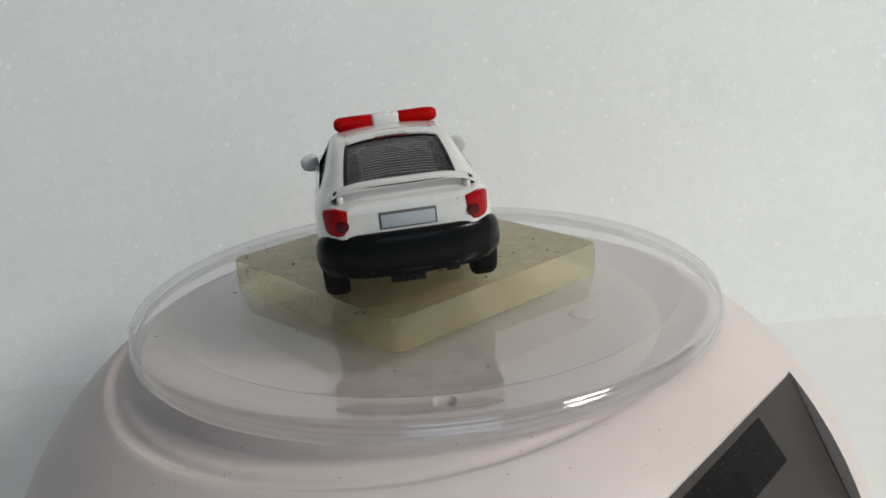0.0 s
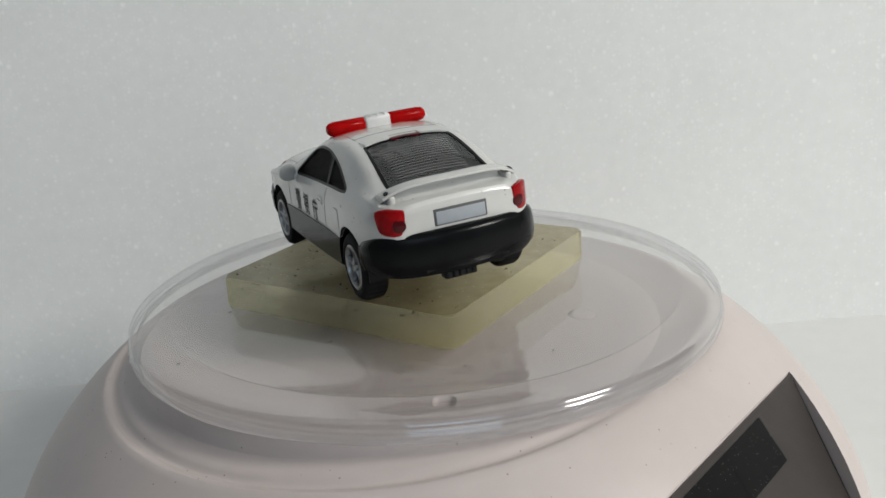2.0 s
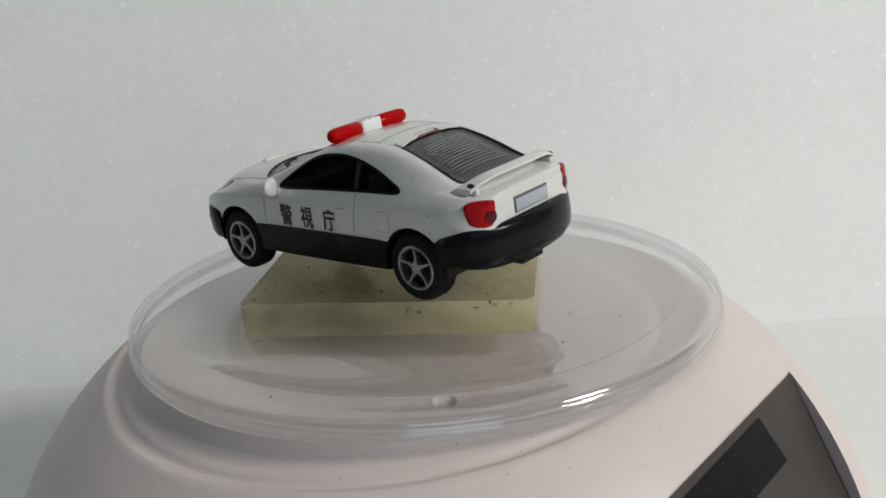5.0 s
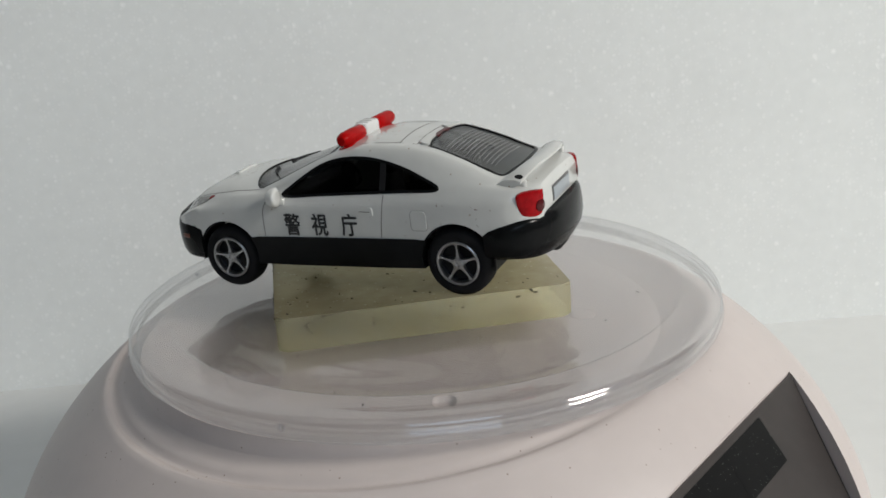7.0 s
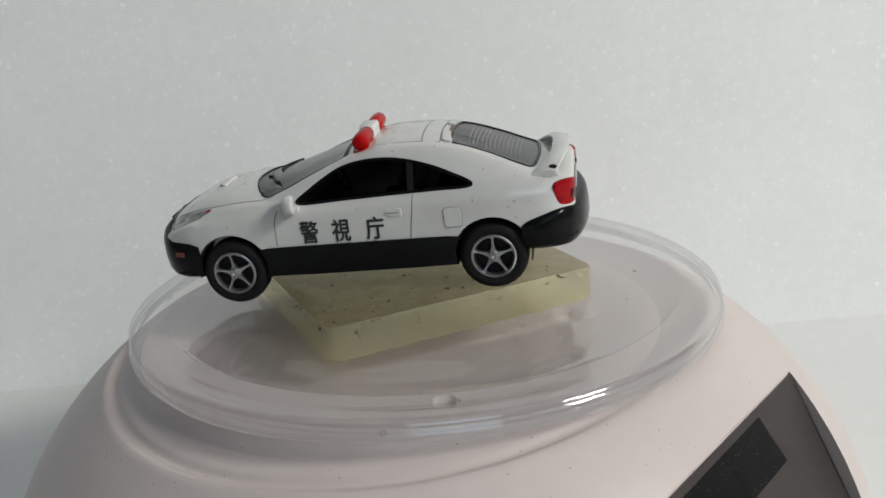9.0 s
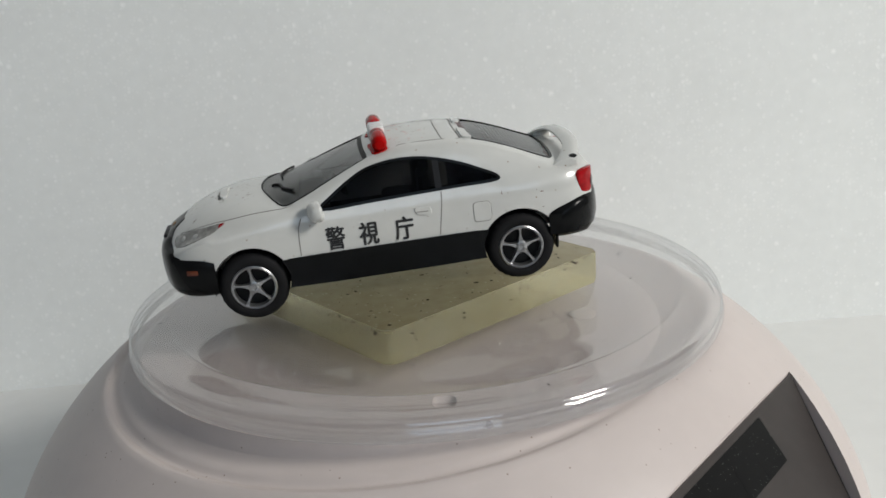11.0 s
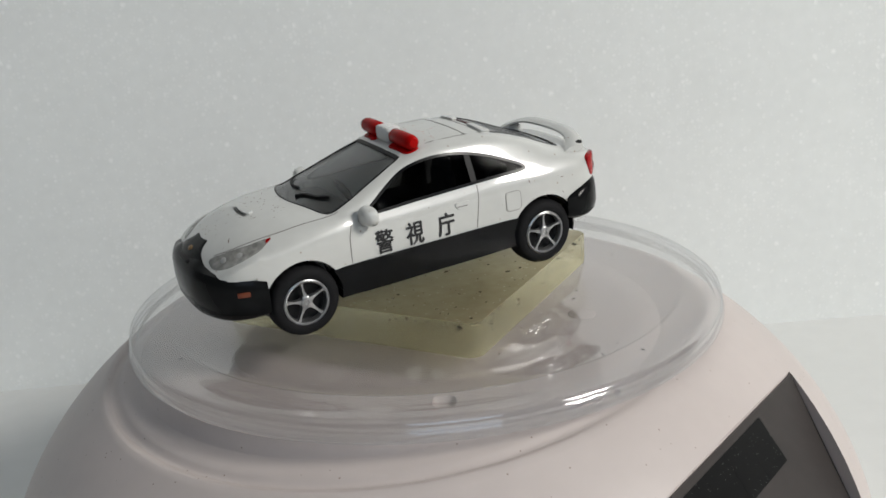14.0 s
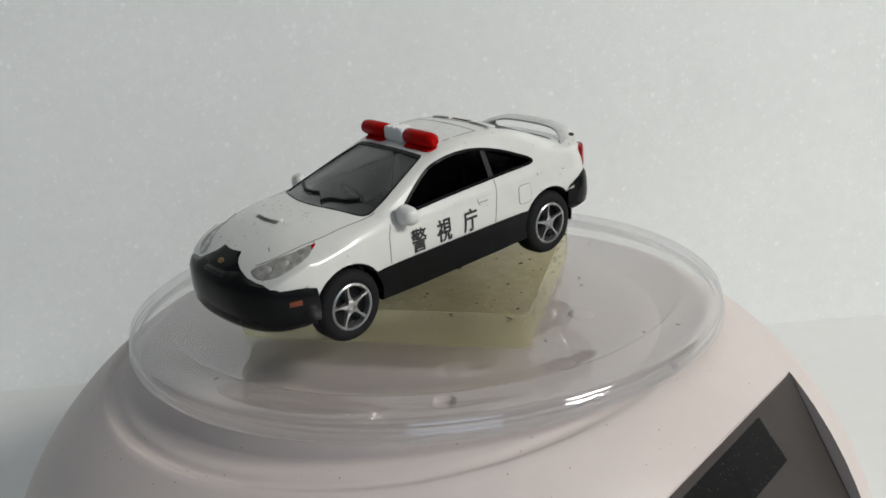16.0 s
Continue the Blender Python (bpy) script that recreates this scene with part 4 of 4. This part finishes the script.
    for sign in (-1, 1):
        part("roof_seam", strip(tree, [(sign * 6.9, y) for y in (7, 10, 13, 16, 19, 20.5)], "z", 1, 0.16, 0.03), SEAM, body, "dark roof seam")
        part("bonnet_seam", strip(tree, spline([(sign * 10.3, 33.5), (sign * 10.2, 38), (sign * 9.9, 43), (sign * 8.2, 48.6), (sign * 6.2, 51.2)], 5), "z", 1, 0.14, 0.03), SEAM, body, "dark bonnet seam")

    # lettering on both doors
    for sign in (-1, 1):
        for k, ch in enumerate("警視庁"):
            fc = bpy.data.curves.new("letter", "FONT")
            fc.body, fc.size, fc.align_x, fc.resolution_u = ch, 1.0, "CENTER", 3
            tmp = new("letter", fc)
            bpy.context.view_layer.update()
            lm = bpy.data.meshes.new_from_object(tmp.evaluated_get(bpy.context.evaluated_depsgraph_get()))
            bpy.data.objects.remove(tmp)
            xs, ys = [v.co.x for v in lm.vertices], [v.co.y for v in lm.vertices]
            cy, cz = (27.85, 22.85, 17.5)[k], 5.85
            w, h = max(xs) - min(xs), max(ys) - min(ys)
            bm = bmesh.new()
            # thick brushed strokes: the thin outline laid down several times, slightly shifted
            for j, (da, db) in enumerate(((0, 0), (0.09, 0), (-0.09, 0), (0, 0.07), (0, -0.07))):
                start = len(bm.verts)
                bm.from_mesh(lm)
                bm.verts.ensure_lookup_table()
                for v in bm.verts[start:]:
                    u, t = (v.co.x - min(xs)) / w - 0.5, (v.co.y - min(ys)) / h - 0.5
                    p, nrm = surface(tree, "x", cy + sign * u * 2.75 + da, cz + t * 3.5 + db, sign)
                    v.co = (p + nrm * (0.07 + 0.006 * j)) * MM
            part("letter", bm, INK, body, "black painted character")

    # flecks of dirt on bonnet, roof and flank
    rnd = random.Random(8)
    bm = bmesh.new()
    spots = [(rnd.gauss(-1, 3.6), rnd.uniform(39.5, 50), "z") for k in range(64)] + [(rnd.uniform(-6.5, 6.5), rnd.uniform(11, 17), "z") for k in range(12)]
    spots += [(rnd.gauss(2, 2.2), rnd.gauss(8, 1.2), "x") for k in range(6)] + [(rnd.gauss(5, 5), rnd.uniform(4.5, 9.5), "x") for k in range(6)]
    for a, b, axis in spots:
        p, nrm = surface(tree, axis, a, b, -1 if axis == "x" else 1)
        made = bmesh.ops.create_icosphere(bm, subdivisions=1, radius=rnd.choice((0.04, 0.05, 0.07, 0.10, 0.14)) * MM)["verts"]
        m = Matrix.Translation(p * MM) @ nrm.to_track_quat("Z", "Y").to_matrix().to_4x4() @ Matrix.Rotation(rnd.uniform(0, 6), 4, "Z") @ Matrix.Diagonal((rnd.uniform(0.8, 4.5), 0.6, 0.2, 1))
        bmesh.ops.transform(bm, matrix=m, verts=made)
    tagged(part("dirt_flecks", bm, SCUFF, body, "brown flecks and scuffs"), kind="stuff")

    bm = bmesh.new()
    for k in range(26):
        p, nrm = surface(tree, "z", rnd.uniform(-6.5, 6.5), rnd.uniform(12.5, 18.0), 1)
        made = bmesh.ops.create_icosphere(bm, subdivisions=1, radius=rnd.choice((0.06, 0.09, 0.14, 0.2)) * MM)["verts"]
        m = Matrix.Translation(p * MM) @ nrm.to_track_quat("Z", "Y").to_matrix().to_4x4() @ Matrix.Rotation(rnd.uniform(0, 6), 4, "Z") @ Matrix.Diagonal((rnd.uniform(1, 3), 0.9, 0.12, 1))
        bmesh.ops.transform(bm, matrix=m, verts=made)
    tagged(part("red_smears", bm, SMEAR, body, "faint red paint smears"), kind="stuff")

    # wheels
    for y in (0, 41):
        for sign in (-1, 1):
            wheel(car, -13.0 if sign < 0 else 13.35, y, sign, (0.0 if y == 0 else 0.12) + (0 if sign < 0 else math.pi))
        bm = bmesh.new()
        lathe(bm, [(0, -10), (0.6, -10), (0.6, 10), (0, 10)], 12, pose(0, y * MM, 0, 0, 90, 0))
        part("axle", bm, CHROME, car)

    # light bar
    bar = new("light_bar")
    bar.parent = car
    bar.location = Vector((0.35, 19.3, 17.9)) * MM
    for sign in (-1, 1):
        bm = bmesh.new()
        lathe(bm, [(0, 2.2), (1.08, 2.2), (1.2, 2.4), (1.23, 5), (1.2, 7.4), (1.05, 8.2), (0.65, 8.65), (0, 8.75)], 32, pose(0, 0, 0, 0, sign * 90, 0))
        part("red_beacon", bm, RED, bar, "translucent red beacon")
    bm = bmesh.new()
    box(bm, -2.3, 2.3, -1.25, 1.25, -1.15, 1.22, 0.55, 3)
    for x in (-1.3, 0.0, 1.3):
        box(bm, x - 0.14, x + 0.14, -1.1, 1.1, 1.0, 1.32, 0.1)
    part("siren_box", bm, PLASTIC_WHITE, bar, "white centre box")
    for x in (-1.6, 1.6):
        bm = bmesh.new()
        box(bm, x - 0.5, x + 0.5, -0.6, 0.6, -1.7, -0.9)
        part("bar_foot", bm, PLASTIC_WHITE, bar)
    # red patches laid on the roof as the beacons' painted reflection
    for sign in (-1, 1):
        pad = spline([(sign * 2.6, 18.2), (sign * 5.2, 18.2), (sign * 7.6, 18.3), (sign * 7.7, 20.3), (sign * 5.2, 20.8), (sign * 2.6, 20.9)], 3, True)
        part("beacon_reflection", drape(tree, pad, "z", 1, 0.16, 0.2, 4), RED, car, "red patch on the roof for the beacon's reflection")
    return car


room()
backdrop()
turntable_base()
PLATE = turning_plate()
BLOCK = resin_block()
CAR = toy_car()

# ---- motion: all three turn with the turntable ----
TURN = ((0, 0.0), (0.5, 4.15), (1, 8.23), (1.5, 12.22), (2, 16.2), (2.5, 20.3), (3, 24.56), (3.5, 28.9), (4, 33.2), (4.5, 37.5), (5, 41.8), (5.5, 46.05), (6, 50.3), (6.5, 54.48), (7, 58.55),
        (7.5, 62.53), (8, 66.47), (8.5, 70.43), (9, 74.34), (9.5, 78.25), (10, 82.1), (10.5, 85.95), (11, 89.75), (11.5, 93.47), (12, 97.18), (12.5, 100.8), (13, 104.29), (13.5, 107.7),
        (14, 111.06), (14.5, 114.41), (15, 117.76), (15.5, 121.07), (16, 124.33))
CAR_ON_PLATE = Matrix(((0.995, -0.0898, -0.0436, -0.002400), (0.0918, 0.9947, 0.0460, -0.014148), (0.0393, -0.0498, 0.9980, 0.005477), (0, 0, 0, 1)))
BLOCK_ON_PLATE = pose(-0.0017, 0.0023, 0, 0, 0, -51)
PLATE_TILT = Matrix.Rotation(radians(0.25), 4, Vector((math.cos(radians(75)), math.sin(radians(75)), 0)))


def motions():
    for thing, local in ((PLATE, PLATE_TILT), (BLOCK, BLOCK_ON_PLATE), (CAR, CAR_ON_PLATE)):
        walk(thing, [(t, pose(0, 0, LIFT, 0, 0, a) @ local) for t, a in TURN])


motions()
